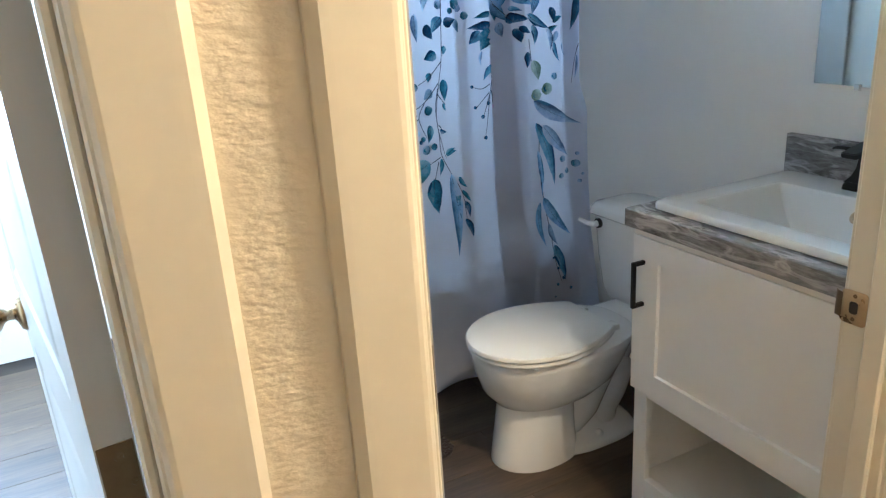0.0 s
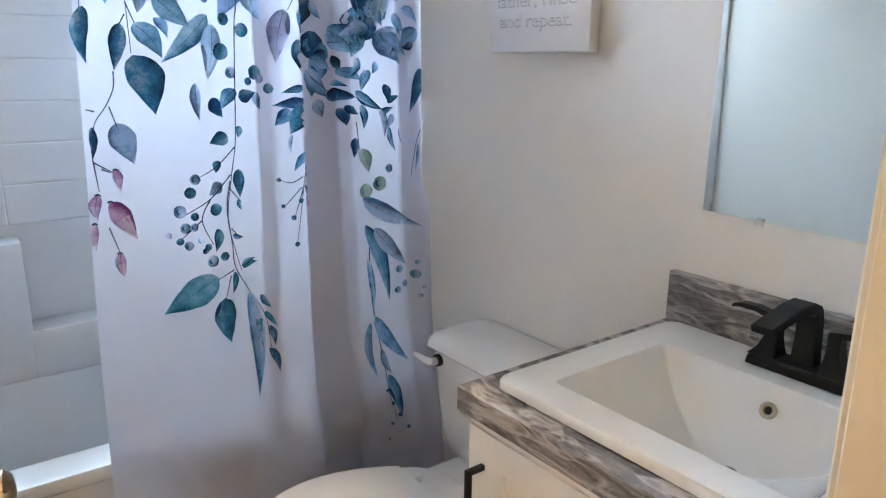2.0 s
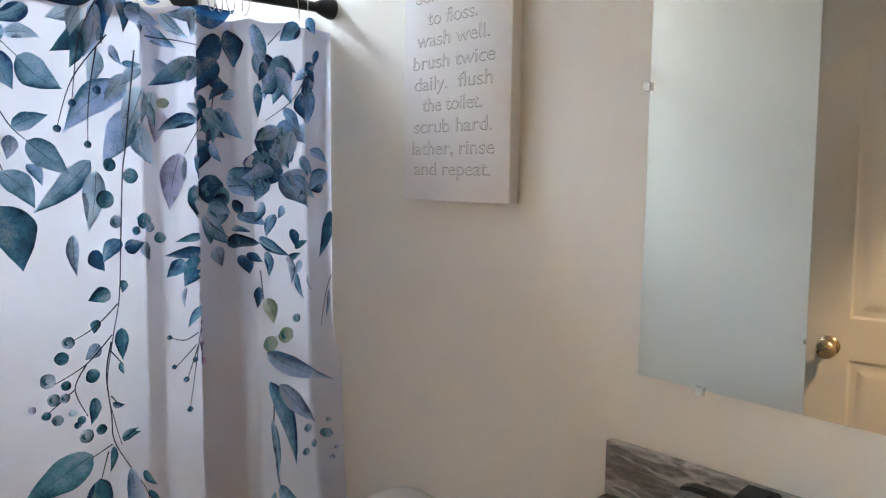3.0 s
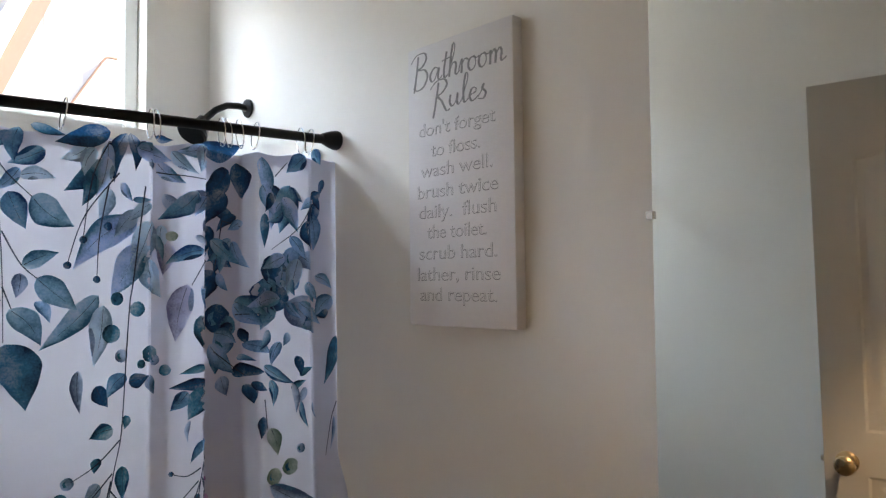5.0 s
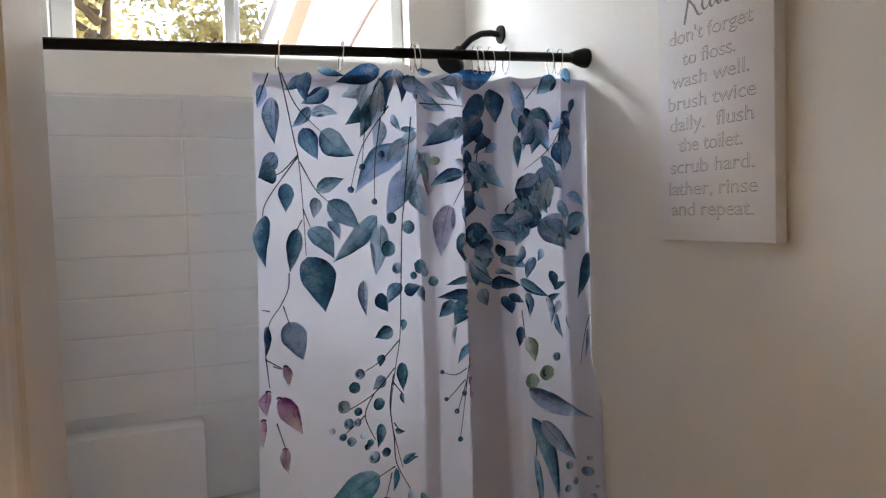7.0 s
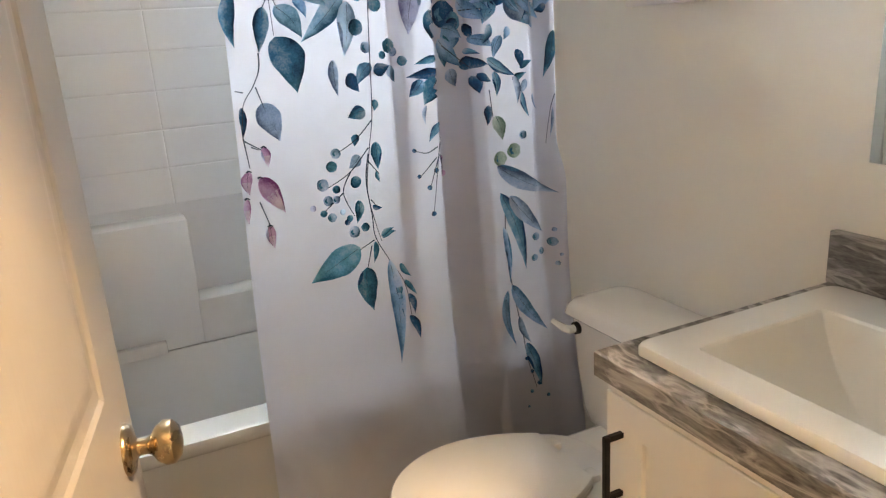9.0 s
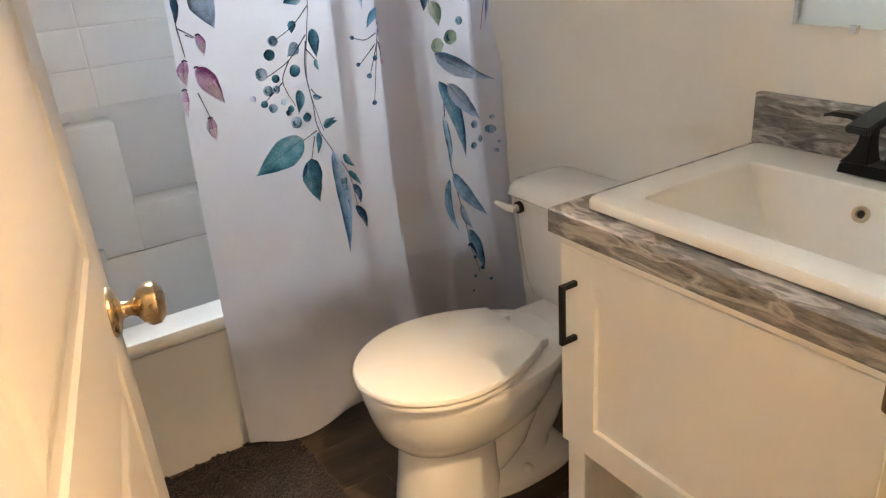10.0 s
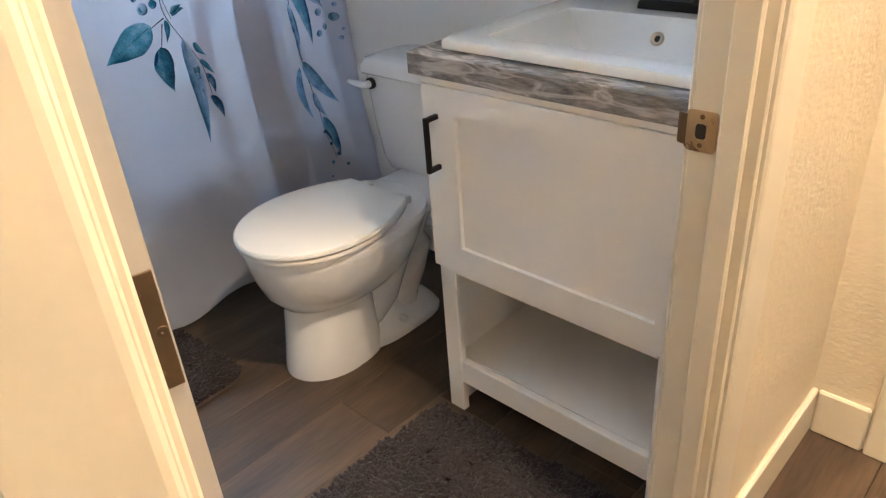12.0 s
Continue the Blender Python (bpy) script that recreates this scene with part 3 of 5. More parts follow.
bmesh.ops.bevel(s_bm, geom=s_bm.edges[:], offset=0.002, segments=2, affect="EDGES")
part("spout", s_bm, BLACK, tap)

# ---- mirror ----
mir = thing("wall_mirror", "plain frameless mirror on the wall over the sink", "mirror", (1.676, 0.96, 1.1))
MY0, MY1, MZ0, MZ1 = 0.705, 1.226, 1.102, 2.05
bm = bmesh.new()
lo = [[(1.6795, MY0, MZ0), (1.6795, MY1, MZ0), (1.6795, MY1, MZ1), (1.6795, MY0, MZ1)], [(1.6775, MY0, MZ0), (1.6775, MY1, MZ0), (1.6775, MY1, MZ1), (1.6775, MY0, MZ1)]]
b = 0.018
lo.append([(1.67742, MY0 + b, MZ0 + b), (1.67742, MY1 - b, MZ0 + b), (1.67742, MY1 - b, MZ1 - b), (1.67742, MY0 + b, MZ1 - b)])
rings(lo, bm=bm)
for v in bm.verts:
    v.co.x -= 0.018 * (v.co.z - MZ0) / (MZ1 - MZ0)
    v.co.y -= 0.014 * (v.co.z - MZ0)
    v.co.z += 0.014 * (v.co.y - MY1)
part("glass", bm, MIRROR, mir)
for y, z in ((1.109, 1.096), (0.81, 1.096), (1.222, 1.60)):
    xc = 1.671 - 0.018 * (z - MZ0) / (MZ1 - MZ0)
    cl = rings([[Vector(p) for p in ((1.679, y - 0.008, z - 0.006), (1.679, y + 0.008, z - 0.006), (1.679, y + 0.008, z + 0.010), (1.679, y - 0.008, z + 0.010))], [Vector(p) for p in ((xc, y - 0.006, z - 0.004), (xc, y + 0.006, z - 0.004), (xc, y + 0.006, z + 0.009), (xc, y - 0.006, z + 0.009))]])
    part("clip", cl, CHROME, mir, "clear plastic clip")

# ---- canvas sign ----
sg = thing("wall_sign", "white stretched canvas sign with grey bathroom rules lettering", "sign", (1.66, 1.67, 1.4))
GY0, GY1, GZ0, GZ1 = 1.513, 1.838, 1.394, 2.035
bm = box(1.648, 1.679, GY0, GY1, GZ0, GZ1, 0.004, 2)
part("canvas", bm, CANVAS, sg, soft=True)


def writing(name, text, y_mid, z, size, material, x, offset=0.0, shear=0.0, width=None, extrude=0.0006, thick=0.0):
    cu = bpy.data.curves.new(name, "FONT")
    cu.body, cu.size, cu.align_x, cu.extrude, cu.offset, cu.shear = text, size, "CENTER", extrude, offset, shear
    tmp = new(name, cu)
    me = bpy.data.meshes.new_from_object(tmp.evaluated_get(bpy.context.evaluated_depsgraph_get()))
    bpy.data.objects.remove(tmp)
    bpy.data.curves.remove(cu)
    xs = [v.co.x for v in me.vertices]
    k = width / (max(xs) - min(xs)) if width else 1.0
    for v in me.vertices:
        v.co = Vector((x - v.co.z, y_mid - v.co.x * k, z + v.co.y))
    me.materials.clear()
    me.materials.append(material)
    ob = new(name, me)
    ob.parent = sg
    ob.matrix_parent_inverse = sg.matrix_world.inverted()
    return tagged(ob, kind="stuff")


LINES = (("don't forget", 0.236, 1.824), ("to floss.", 0.152, 1.775), ("wash well.", 0.222, 1.730), ("brush twice", 0.248, 1.682), ("daily.  flush", 0.238, 1.636), ("the toilet.", 0.182, 1.590), ("scrub hard.", 0.238, 1.543), ("lather, rinse", 0.252, 1.495), ("and repeat.", 0.234, 1.450))
for words, width, z in LINES:
    writing("lettering", words, 1.682, z, 0.043, LETTER, 1.6478, width=width, extrude=0.0004)
    writing("lettering", words, 1.6813, z + 0.0009, 0.043, CANVAS, 1.6472, width=width - 0.001, extrude=0.0004, offset=-0.0007)


def brush(*strokes):
    return strokes


# brush script, a letter a line: its advance, then its strokes in x-heights
SCRIPT = {}
SCRIPT["B"] = (1.45, brush([(0.35, 2.2), (0.28, 1.2), (0.1, -0.45)], [(-0.3, 1.8), (0.15, 2.3), (0.85, 2.35), (1.08, 1.9), (0.8, 1.4), (0.4, 1.2), (1.0, 1.05), (1.25, 0.5), (0.95, -0.15), (0.4, -0.35), (0.0, -0.1)]))
SCRIPT["R"] = (1.35, brush([(0.35, 2.2), (0.25, 1.0), (0.05, -0.6)], [(-0.3, 1.8), (0.15, 2.3), (0.8, 2.35), (1.05, 1.85), (0.7, 1.3), (0.35, 1.1), (0.7, 0.6), (1.1, -0.2), (1.4, -0.15)]))
SCRIPT["a"] = (0.98, brush([(0.75, 0.85), (0.4, 1.0), (0.05, 0.5), (0.2, 0.03), (0.5, 0.2), (0.78, 0.95), (0.74, 0.3), (0.86, 0.04), (1.1, 0.3)]))
SCRIPT["t"] = (0.62, brush([(0.42, 1.9), (0.25, 0.6), (0.35, 0.05), (0.7, 0.3)], [(0.05, 1.3), (0.68, 1.42)]))
SCRIPT["h"] = (0.88, brush([(0.05, 0.3), (0.42, 1.6), (0.46, 2.25), (0.28, 2.2), (0.15, 1.0), (0.1, 0.0)], [(0.12, 0.4), (0.4, 0.95), (0.63, 0.8), (0.6, 0.2), (0.75, 0.04), (0.95, 0.3)]))
SCRIPT["r"] = (0.72, brush([(0.0, 0.3), (0.2, 1.0), (0.23, 0.0)], [(0.22, 0.5), (0.45, 0.95), (0.72, 0.85)]))
SCRIPT["o"] = (0.82, brush([(0.5, 0.95), (0.12, 0.8), (0.05, 0.3), (0.3, 0.0), (0.6, 0.3), (0.55, 0.85), (0.4, 0.95), (0.65, 0.78), (0.92, 0.85)]))
SCRIPT["m"] = (1.30, brush([(0.1, 0.95), (0.1, 0.0)], [(0.1, 0.5), (0.34, 0.95), (0.5, 0.7), (0.48, 0.0)], [(0.5, 0.5), (0.75, 0.95), (0.92, 0.7), (0.88, 0.2), (1.0, 0.04), (1.3, 0.25)]))
SCRIPT["u"] = (0.95, brush([(0.05, 0.95), (0.0, 0.4), (0.2, 0.02), (0.48, 0.3), (0.6, 0.95), (0.58, 0.3), (0.72, 0.04), (0.95, 0.3)]))
SCRIPT["l"] = (0.55, brush([(0.0, 0.3), (0.34, 1.6), (0.38, 2.2), (0.2, 2.2), (0.1, 1.0), (0.2, 0.08), (0.52, 0.3)]))
SCRIPT["e"] = (0.70, brush([(0.05, 0.5), (0.48, 0.65), (0.48, 0.95), (0.2, 0.95), (0.05, 0.4), (0.3, 0.0), (0.7, 0.3)]))
SCRIPT["s"] = (0.60, brush([(0.0, 0.2), (0.35, 0.85), (0.4, 1.08), (0.28, 0.8), (0.55, 0.4), (0.4, 0.0), (0.0, 0.08)]))


def script_word(word, y0, y1, z0, tall):
    """Silver brush lettering from y0 to y1 on the canvas; thick down strokes, thin up strokes."""
    k = (y0 - y1) / sum(SCRIPT[c][0] for c in word)
    bm = bmesh.new()
    start = 0.0
    for c in word:
        for stroke in SCRIPT[c][1]:
            pts = [Vector(p) for p in stroke]
            n, line = len(pts), []
            for i in range(n - 1):
                p0, p1, p2, p3 = pts[max(i - 1, 0)], pts[i], pts[i + 1], pts[min(i + 2, n - 1)]
                line += [0.5 * (2 * p1 + (p2 - p0) * t + (2 * p0 - 5 * p1 + 4 * p2 - p3) * t * t + (3 * p1 - p0 - 3 * p2 + p3) * t ** 3) for t in (0, 0.2, 0.4, 0.6, 0.8)]
            line.append(pts[-1])
            flat = [Vector((y0 - (start + p.x + 0.06 * p.y) * k, z0 + p.y * tall)) for p in line]
            loops = []
            for i, p in enumerate(flat):
                d = (flat[min(i + 1, len(flat) - 1)] - flat[max(i - 1, 0)]).normalized()
                w = 0.0014 + 0.0020 * max(0.0, -d.y) + 0.0003 * math.sin(i * 1.7)
                side = Vector((-d.y, d.x)) * w
                loops.append([(1.6484, p.x + side.x, p.y + side.y), (1.6484, p.x - side.x, p.y - side.y), (1.6474, p.x - side.x * 0.8, p.y - side.y * 0.8), (1.6474, p.x + side.x * 0.8, p.y + side.y * 0.8)])
            rings(loops, bm=bm)
        start += SCRIPT[c][0]
    tagged(part("lettering", bm, SILVER, sg, "silver brush-script words"), kind="stuff")


script_word("Bathroom", 1.818, 1.530, 1.945, 0.031)
script_word("Rules", 1.752, 1.588, 1.878, 0.028)

# ---- shower rod and curtain ----
ROD_Y = 2.168


def rod_z(x):
    return 1.833 + (x - WEST) * 0.029


rod = thing("shower_rod", "black metal tension shower curtain rod", "curtain rod", (0.92, ROD_Y, 1.85))
part("bar", tube([(WEST + 0.01, ROD_Y, rod_z(WEST)), (0.9, ROD_Y, rod_z(0.9)), (1.64, ROD_Y, rod_z(1.64))], 0.0125, 16), BLACK, rod, soft=True)
for x0, s in ((EAST, -1), (WEST, 1)):
    part("end_cap", tube([(x0 - s * 0.0005, ROD_Y, rod_z(x0)), (x0 + s * 0.012, ROD_Y, rod_z(x0)), (x0 + s * 0.03, ROD_Y, rod_z(x0)), (x0 + s * 0.05, ROD_Y, rod_z(x0))], [0.026, 0.026, 0.021, 0.0135], 18), BLACK, rod, soft=True)
CL, CR, CB = 0.789, 1.6792, 0.030


def step(a, b, x):
    t = min(1.0, max(0.0, (x - a) / (b - a)))
    return t * t * (3 - 2 * t)


def cloth_y(x, z):
    """How the curtain's folds lie, for a place across the rod and a height."""
    f = 0.4 + 0.6 * step(0.2, 1.7, z)
    y = 2.155 + 0.006 * math.sin((x - 0.8) * 21) * f
    w = x - 0.03 * (1 - step(0.3, 1.6, z)) * step(1.2, 1.4, x)
    y += 0.055 * f * (step(1.293, 1.301, w) - step(1.412, 1.442, w))
    y -= 0.012 * f * (step(1.14, 1.29, w) - step(1.293, 1.301, w))
    y += 0.020 * f * (step(1.175, 1.185, w) - step(1.21, 1.25, w)) * step(0.6, 1.8, z)
    y += 0.024 * f * step(1.575, 1.60, w)
    y -= 0.024 * (1 - step(0.30, 0.75, z))
    y -= 0.050 * step(0.76, 0.92, x) * (1 - step(0.0, 0.52, z))
    y -= 0.045 * step(1.60, 1.672, x) * (1 - step(0.93, 1.06, z))
    y -= 0.014 * math.sin((x - 0.8) * 15 + 0.7) * (1 - step(0.1, 0.9, z))
    y += 0.004 * noise.noise((x * 8, z * 4, 0.5)) + 0.0036 * noise.noise((x * 22 + z * 9, z * 13, 3.5)) * (1 - step(0.2, 0.9, z))
    for line in (0.21, 0.335, 0.71):
        y -= 0.0030 * max(0.0, 1 - abs(z - line - 0.012 * math.sin(x * 9)) / 0.022)
    near = 1 - step(0.44, 0.62, z)
    return y - near * max(0.0, y - 2.136)


def cloth_x(x, z):
    """The hem flares a little towards the floor."""
    k = 1 - step(0.0, 1.8, z)
    return x + -0.045 * (1 - (x - CL) / (CR - CL)) * k


cur = thing("shower_curtain", "white shower curtain printed with blue and teal watercolour leaves", "shower curtain", (1.24, ROD_Y, CB))
bm = bmesh.new()
NX, NZ = 220, 90
cols = []
for i in range(NX + 1):
    x = CL + (CR - CL) * i / NX
    ztop = rod_z(x) - 0.052 - 0.006 * abs(math.sin((x - CL) * 34))
    zbot = CB + 0.012 * math.sin(x * 17 + 1)
    cols.append([bm.verts.new((cloth_x(x, z), cloth_y(x, z), z)) for z in (zbot + (ztop - zbot) * j / NZ for j in range(NZ + 1))])
for a, b2 in zip(cols, cols[1:]):
    for j in range(NZ):
        bm.faces.new((a[j], b2[j], b2[j + 1], a[j + 1]))
part("cloth", bm, CLOTH, cur, soft=True)
# where the cloth folds back on itself
for f0, f1, gap in ((1.30, 1.425, 0.012), (1.305, 1.42, 0.024), (1.18, 1.22, 0.012), (1.585, 1.66, 0.010)):
    bm = bmesh.new()
    prev = None
    for i in range(7):
        x = f0 + (f1 - f0) * i / 6
        col = []
        for j in range(25):
            z = CB + 0.02 + (rod_z(x) - 0.066 - CB - 0.02) * j / 24
            w2 = x + 0.03 * (1 - step(0.3, 1.6, z)) * step(1.2, 1.4, x)
            col.append(bm.verts.new((cloth_x(w2, z), cloth_y(w2, z) + gap, z)))
        if prev:
            for j in range(24):
                bm.faces.new((prev[j], col[j], col[j + 1], prev[j + 1]))
        prev = col
    part("fold", bm, CLOTH, cur, soft=True)


# ---- the curtain's print: watercolour leaves, berries and stems lying on the cloth ----


def ink(name, deep, pale):
    """Watercolour on cloth: pigment pools along one side and the tip of each leaf, and bleeds in clouds."""
    m = cloth_mat(name, pale, 0.34, scale=26, second=deep)
    n, l = m.node_tree.nodes, m.node_tree.links
    ramp = n["Color Ramp"]
    light = tuple(1 - (1 - c) * 0.62 for c in pale)
    ramp.color_ramp.elements[0].position, ramp.color_ramp.elements[1].position = 0.30, 0.58
    ramp.color_ramp.elements.new(0.86).color = (*light, 1)
    uv, sep = n.new("ShaderNodeUVMap"), n.new("ShaderNodeSeparateXYZ")
    uv.uv_map = "wash"
    l.new(uv.outputs[0], sep.inputs[0])
    add = n.new("ShaderNodeMath")
    add.operation = "ADD"
    l.new(ramp.inputs[0].links[0].from_socket, add.inputs[0])
    l.new(sep.outputs[0], add.inputs[1])
    l.new(add.outputs[0], ramp.inputs[0])
    return m


AQUA = ink("print_aqua", (0.055, 0.212, 0.362), (0.375, 0.562, 0.848))
BLUE = ink("print_blue", (0.007, 0.060, 0.195), (0.130, 0.360, 0.570))
NAVY = ink("print_navy", (0.002, 0.018, 0.066), (0.012, 0.115, 0.275))
ROSE = ink("print_rose", (0.580, 0.420, 0.620), (0.800, 0.710, 0.840))
TEAL = ink("print_teal", (0.002, 0.052, 0.105), (0.050, 0.255, 0.410))
JADE = ink("print_jade", (0.003, 0.132, 0.224), (0.138, 0.442, 0.625))
SAGE = ink("print_sage", (0.028, 0.119, 0.197), (0.269, 0.410, 0.600))
SLATE = ink("print_slate", (0.080, 0.139, 0.265), (0.326, 0.466, 0.667))
SKY = ink("print_sky", (0.044, 0.158, 0.339), (0.255, 0.479, 0.747))
PALE = ink("print_pale", (0.179, 0.313, 0.451), (0.473, 0.688, 0.851))
MAUVE = ink("print_mauve", (0.188, 0.188, 0.342), (0.494, 0.542, 0.758))
PINK = ink("print_pink", (0.200, 0.040, 0.190), (0.600, 0.380, 0.620))
MOSS = ink("print_moss", (0.128, 0.230, 0.170), (0.357, 0.470, 0.414))
DEEP = ink("print_deep", (0.002, 0.028, 0.072), (0.034, 0.190, 0.330))
MIST = ink("print_mist", (0.026, 0.139, 0.247), (0.227, 0.459, 0.633))
STEM = ink("print_stem", (0.017, 0.030, 0.060), (0.056, 0.085, 0.141))
inks = {}
layer = [0]


def on_cloth(x, z, lift):
    px = x
    for _ in range(2):
        px = x - (cloth_x(px, z) - px)
    h = 0.002
    sx = (cloth_y(px + h, z) - cloth_y(px - h, z)) / (2 * h)
    n = Vector((sx, -1, 0)).normalized()
    return Vector((x, cloth_y(px, z), z)) + n * lift


def strip(material, left, right, wash=None):
    """A strip of print between two edge lines of (x, z)."""
    layer[0] += 1
    lift = 0.0012 + 0.00001 * (layer[0] % 90)
    bm = inks.setdefault(material.name, (material, bmesh.new()))[1]
    rows = []
    pool = bm.loops.layers.uv.get("wash") or bm.loops.layers.uv.new("wash")
    k = 4
    su, sv = wash or (0.0, 0.0)
    for a, b in zip(left, right):
        rows.append([bm.verts.new(on_cloth(a[0] + (b[0] - a[0]) * i / k, a[1] + (b[1] - a[1]) * i / k, lift)) for i in range(k + 1)])
    last = len(rows) - 1
    for j, (r, s) in enumerate(zip(rows, rows[1:])):
        for i in range(k):
            f = bm.faces.new((r[i], r[i + 1], s[i + 1], s[i]))
            for lo, (a, c) in zip(f.loops, ((i, j), (i + 1, j), (i + 1, j + 1), (i, j + 1))):
                rim = -0.10 if wash and a in (0, k) else 0.0
                lo[pool].uv = (su * (a / k - 0.5) + sv * (c / last - 0.5) + rim + (0.05 if wash else 0), 0)


def stem(*points, w=0.0034):
    pts = [Vector(p) for p in points]
    dense = []
    n = len(pts)
    for i in range(n - 1):
        p0, p1, p2, p3 = pts[max(i - 1, 0)], pts[i], pts[i + 1], pts[min(i + 2, n - 1)]
        for k in range(6):
            t = k / 6
            dense.append(0.5 * (2 * p1 + (p2 - p0) * t + (2 * p0 - 5 * p1 + 4 * p2 - p3) * t * t + (3 * p1 - p0 - 3 * p2 + p3) * t ** 3))
    dense.append(pts[-1])
    left, right = [], []
    for i, p in enumerate(dense):
        d = dense[min(i + 1, len(dense) - 1)] - dense[max(i - 1, 0)]
        d = Vector((-d[1], d[0])).normalized() * w * (1 - 0.55 * i / len(dense)) * 0.5
        left.append(p + d)
        right.append(p - d)
    strip(STEM, left, right)


def leaf(material, x0, z0, x1, z1, w):
    if z0 > 1.32:
        material = {"print_teal": DEEP, "print_sage": MIST}.get(material.name, material)
        if x0 > 1.28:
            material = {"print_slate": SKY, "print_mauve": SLATE, "print_mist": BLUE}.get(material.name, material)
        w *= 1.12
    a, b = Vector((x0, z0)), Vector((x1, z1))
    d = b - a
    side = Vector((-d[1], d[0])).normalized()
    bend = random.uniform(-0.12, 0.12) * d.length
    wob = random.uniform(0.9, 1.1)
    left, right, mid = [], [], []
    for i in range(19):
        t = i / 18
        c = a + d * t + side * bend * math.sin(math.pi * t)
        h = 0.5 * w * (math.sin(math.pi * t ** 0.68) ** 0.92 * (1 - 0.22 * t ** 3) if 0 < t < 1 else 0.015)
        left.append(c + side * h * wob * (1 + 0.025 * math.sin(t * 19)))
        right.append(c - side * h * (2 - wob) * (1 + 0.025 * math.sin(t * 17 + 1)))
        mid.append(c)
    strip(material, left, right, (random.choice((-1, 1)) * random.uniform(0.15, 0.48), random.uniform(-0.45, 0.25)))
    if material is PINK:
        strip(ROSE, [m + (l - m) * 0.75 for m, l in zip(mid[8:18], left[8:18])], [m + (r - m) * 0.8 for m, r in zip(mid[8:18], right[8:18])])
        stem((x0 - 0.006, z0 - 0.001), (x0, z0 + 0.002), (x0 + 0.007, z0 - 0.002), w=0.005)
    if w > 0.016:
        # half of the blade is washed darker, and the vein left pale
        dark = {"print_teal": NAVY, "print_sage": TEAL, "print_aqua": SAGE, "print_blue": NAVY, "print_jade": TEAL, "print_slate": BLUE, "print_sky": BLUE, "print_pale": SLATE, "print_pink": MAUVE, "print_mauve": SLATE}.get(material.name)
        if dark and random.random() < 0.75:
            e = left if random.random() < 0.5 else right
            k0, k1 = sorted(random.sample(range(1, 18), 2))
            if k1 - k0 > 4:
                strip(dark, [e[k] for k in range(k0, k1 + 1)], [e[k] + (mid[k] - e[k]) * (0.25 + 0.3 * math.sin(math.pi * (k - k0) / (k1 - k0))) for k in range(k0, k1 + 1)])
        if w > 0.024:
            stem(*[tuple(m) for m in mid[1:16:3]], w=0.0012)


def berry(material, x, z, r):
    if x > 1.28 and z > 1.32:
        material = {"print_teal": NAVY, "print_slate": SKY, "print_moss": PALE}.get(material.name, material)
    left, right = [], []
    for i in range(9):
        t = math.pi * i / 8
        left.append((x - r * math.sin(t) * random.uniform(0.9, 1.05), z + r * math.cos(t)))
        right.append((x + r * math.sin(t) * random.uniform(0.9, 1.05), z + r * math.cos(t)))
    strip(material, left, right, (random.choice((-0.3, 0.3)), random.uniform(-0.3, 0.3)))
    if r > 0.008:
        strip(TEAL if material is not NAVY else BLUE, [(x - 0.6 * r, z + 0.3 * r), (x - 0.7 * r, z), (x - 0.4 * r, z - 0.5 * r)], [(x - 0.2 * r, z + 0.5 * r), (x - 0.3 * r, z), (x, z - 0.4 * r)])


# pale washes under the flower heads, then the thick cluster of blue leaves round them
blots = random.Random(23)
for count, x0, x1, z0, z1, choice, size in ((9, 1.19, 1.30, 1.58, 1.82, (PALE, SLATE, MAUVE, AQUA), 0.075), (9, 1.02, 1.20, 1.47, 1.80, (PALE, AQUA, PALE), 0.085),
                                            (12, 1.44, 1.60, 1.40, 1.78, (SKY, PALE, SLATE, MAUVE, AQUA), 0.085), (6, 1.31, 1.42, 1.34, 1.80, (SLATE, SKY, BLUE), 0.085),
                                            (8, 1.45, 1.60, 1.44, 1.74, (NAVY, BLUE, NAVY, BLUE, AQUA), 0.060), (8, 1.30, 1.41, 1.36, 1.81, (NAVY, NAVY, BLUE), 0.080), (7, 1.60, 1.66, 1.32, 1.80, (SLATE, BLUE, NAVY), 0.055),
                                            (6, 0.80, 1.00, 1.40, 1.80, (SKY, PALE, AQUA, BLUE), 0.070), (8, 1.40, 1.58, 1.20, 1.40, (NAVY, SKY, BLUE, SLATE), 0.050)):
    for _ in range(count):
        px, pz, turn, size1 = blots.uniform(x0, x1), blots.uniform(z0, z1), radians(blots.choice((-150, -120, -100, -75, -55, -30)) + blots.uniform(-18, 18)), size * blots.uniform(0.7, 1.2)
        leaf(blots.choice(choice), px, pz, min(px + size1 * math.cos(turn), 1.66), pz + size1 * math.sin(turn), size1 * blots.uniform(0.34, 0.52))
leaf(AQUA, 0.830, 1.744, 0.832, 1.639, 0.0360)
leaf(BLUE, 0.914, 1.804, 0.907, 1.734, 0.0312)
leaf(NAVY, 1.086, 1.818, 0.977, 1.782, 0.0420)
leaf(TEAL, 0.934, 1.812, 0.999, 1.797, 0.0182)
leaf(PALE, 0.917, 1.709, 0.980, 1.708, 0.0260)
leaf(SAGE, 0.938, 1.669, 1.015, 1.612, 0.0546)
leaf(BLUE, 0.897, 1.676, 0.929, 1.604, 0.0416)
leaf(BLUE, 0.854, 1.551, 0.851, 1.485, 0.0338)
leaf(TEAL, 0.832, 1.577, 0.791, 1.564, 0.0442)
leaf(SAGE, 0.924, 1.532, 0.988, 1.559, 0.0312)
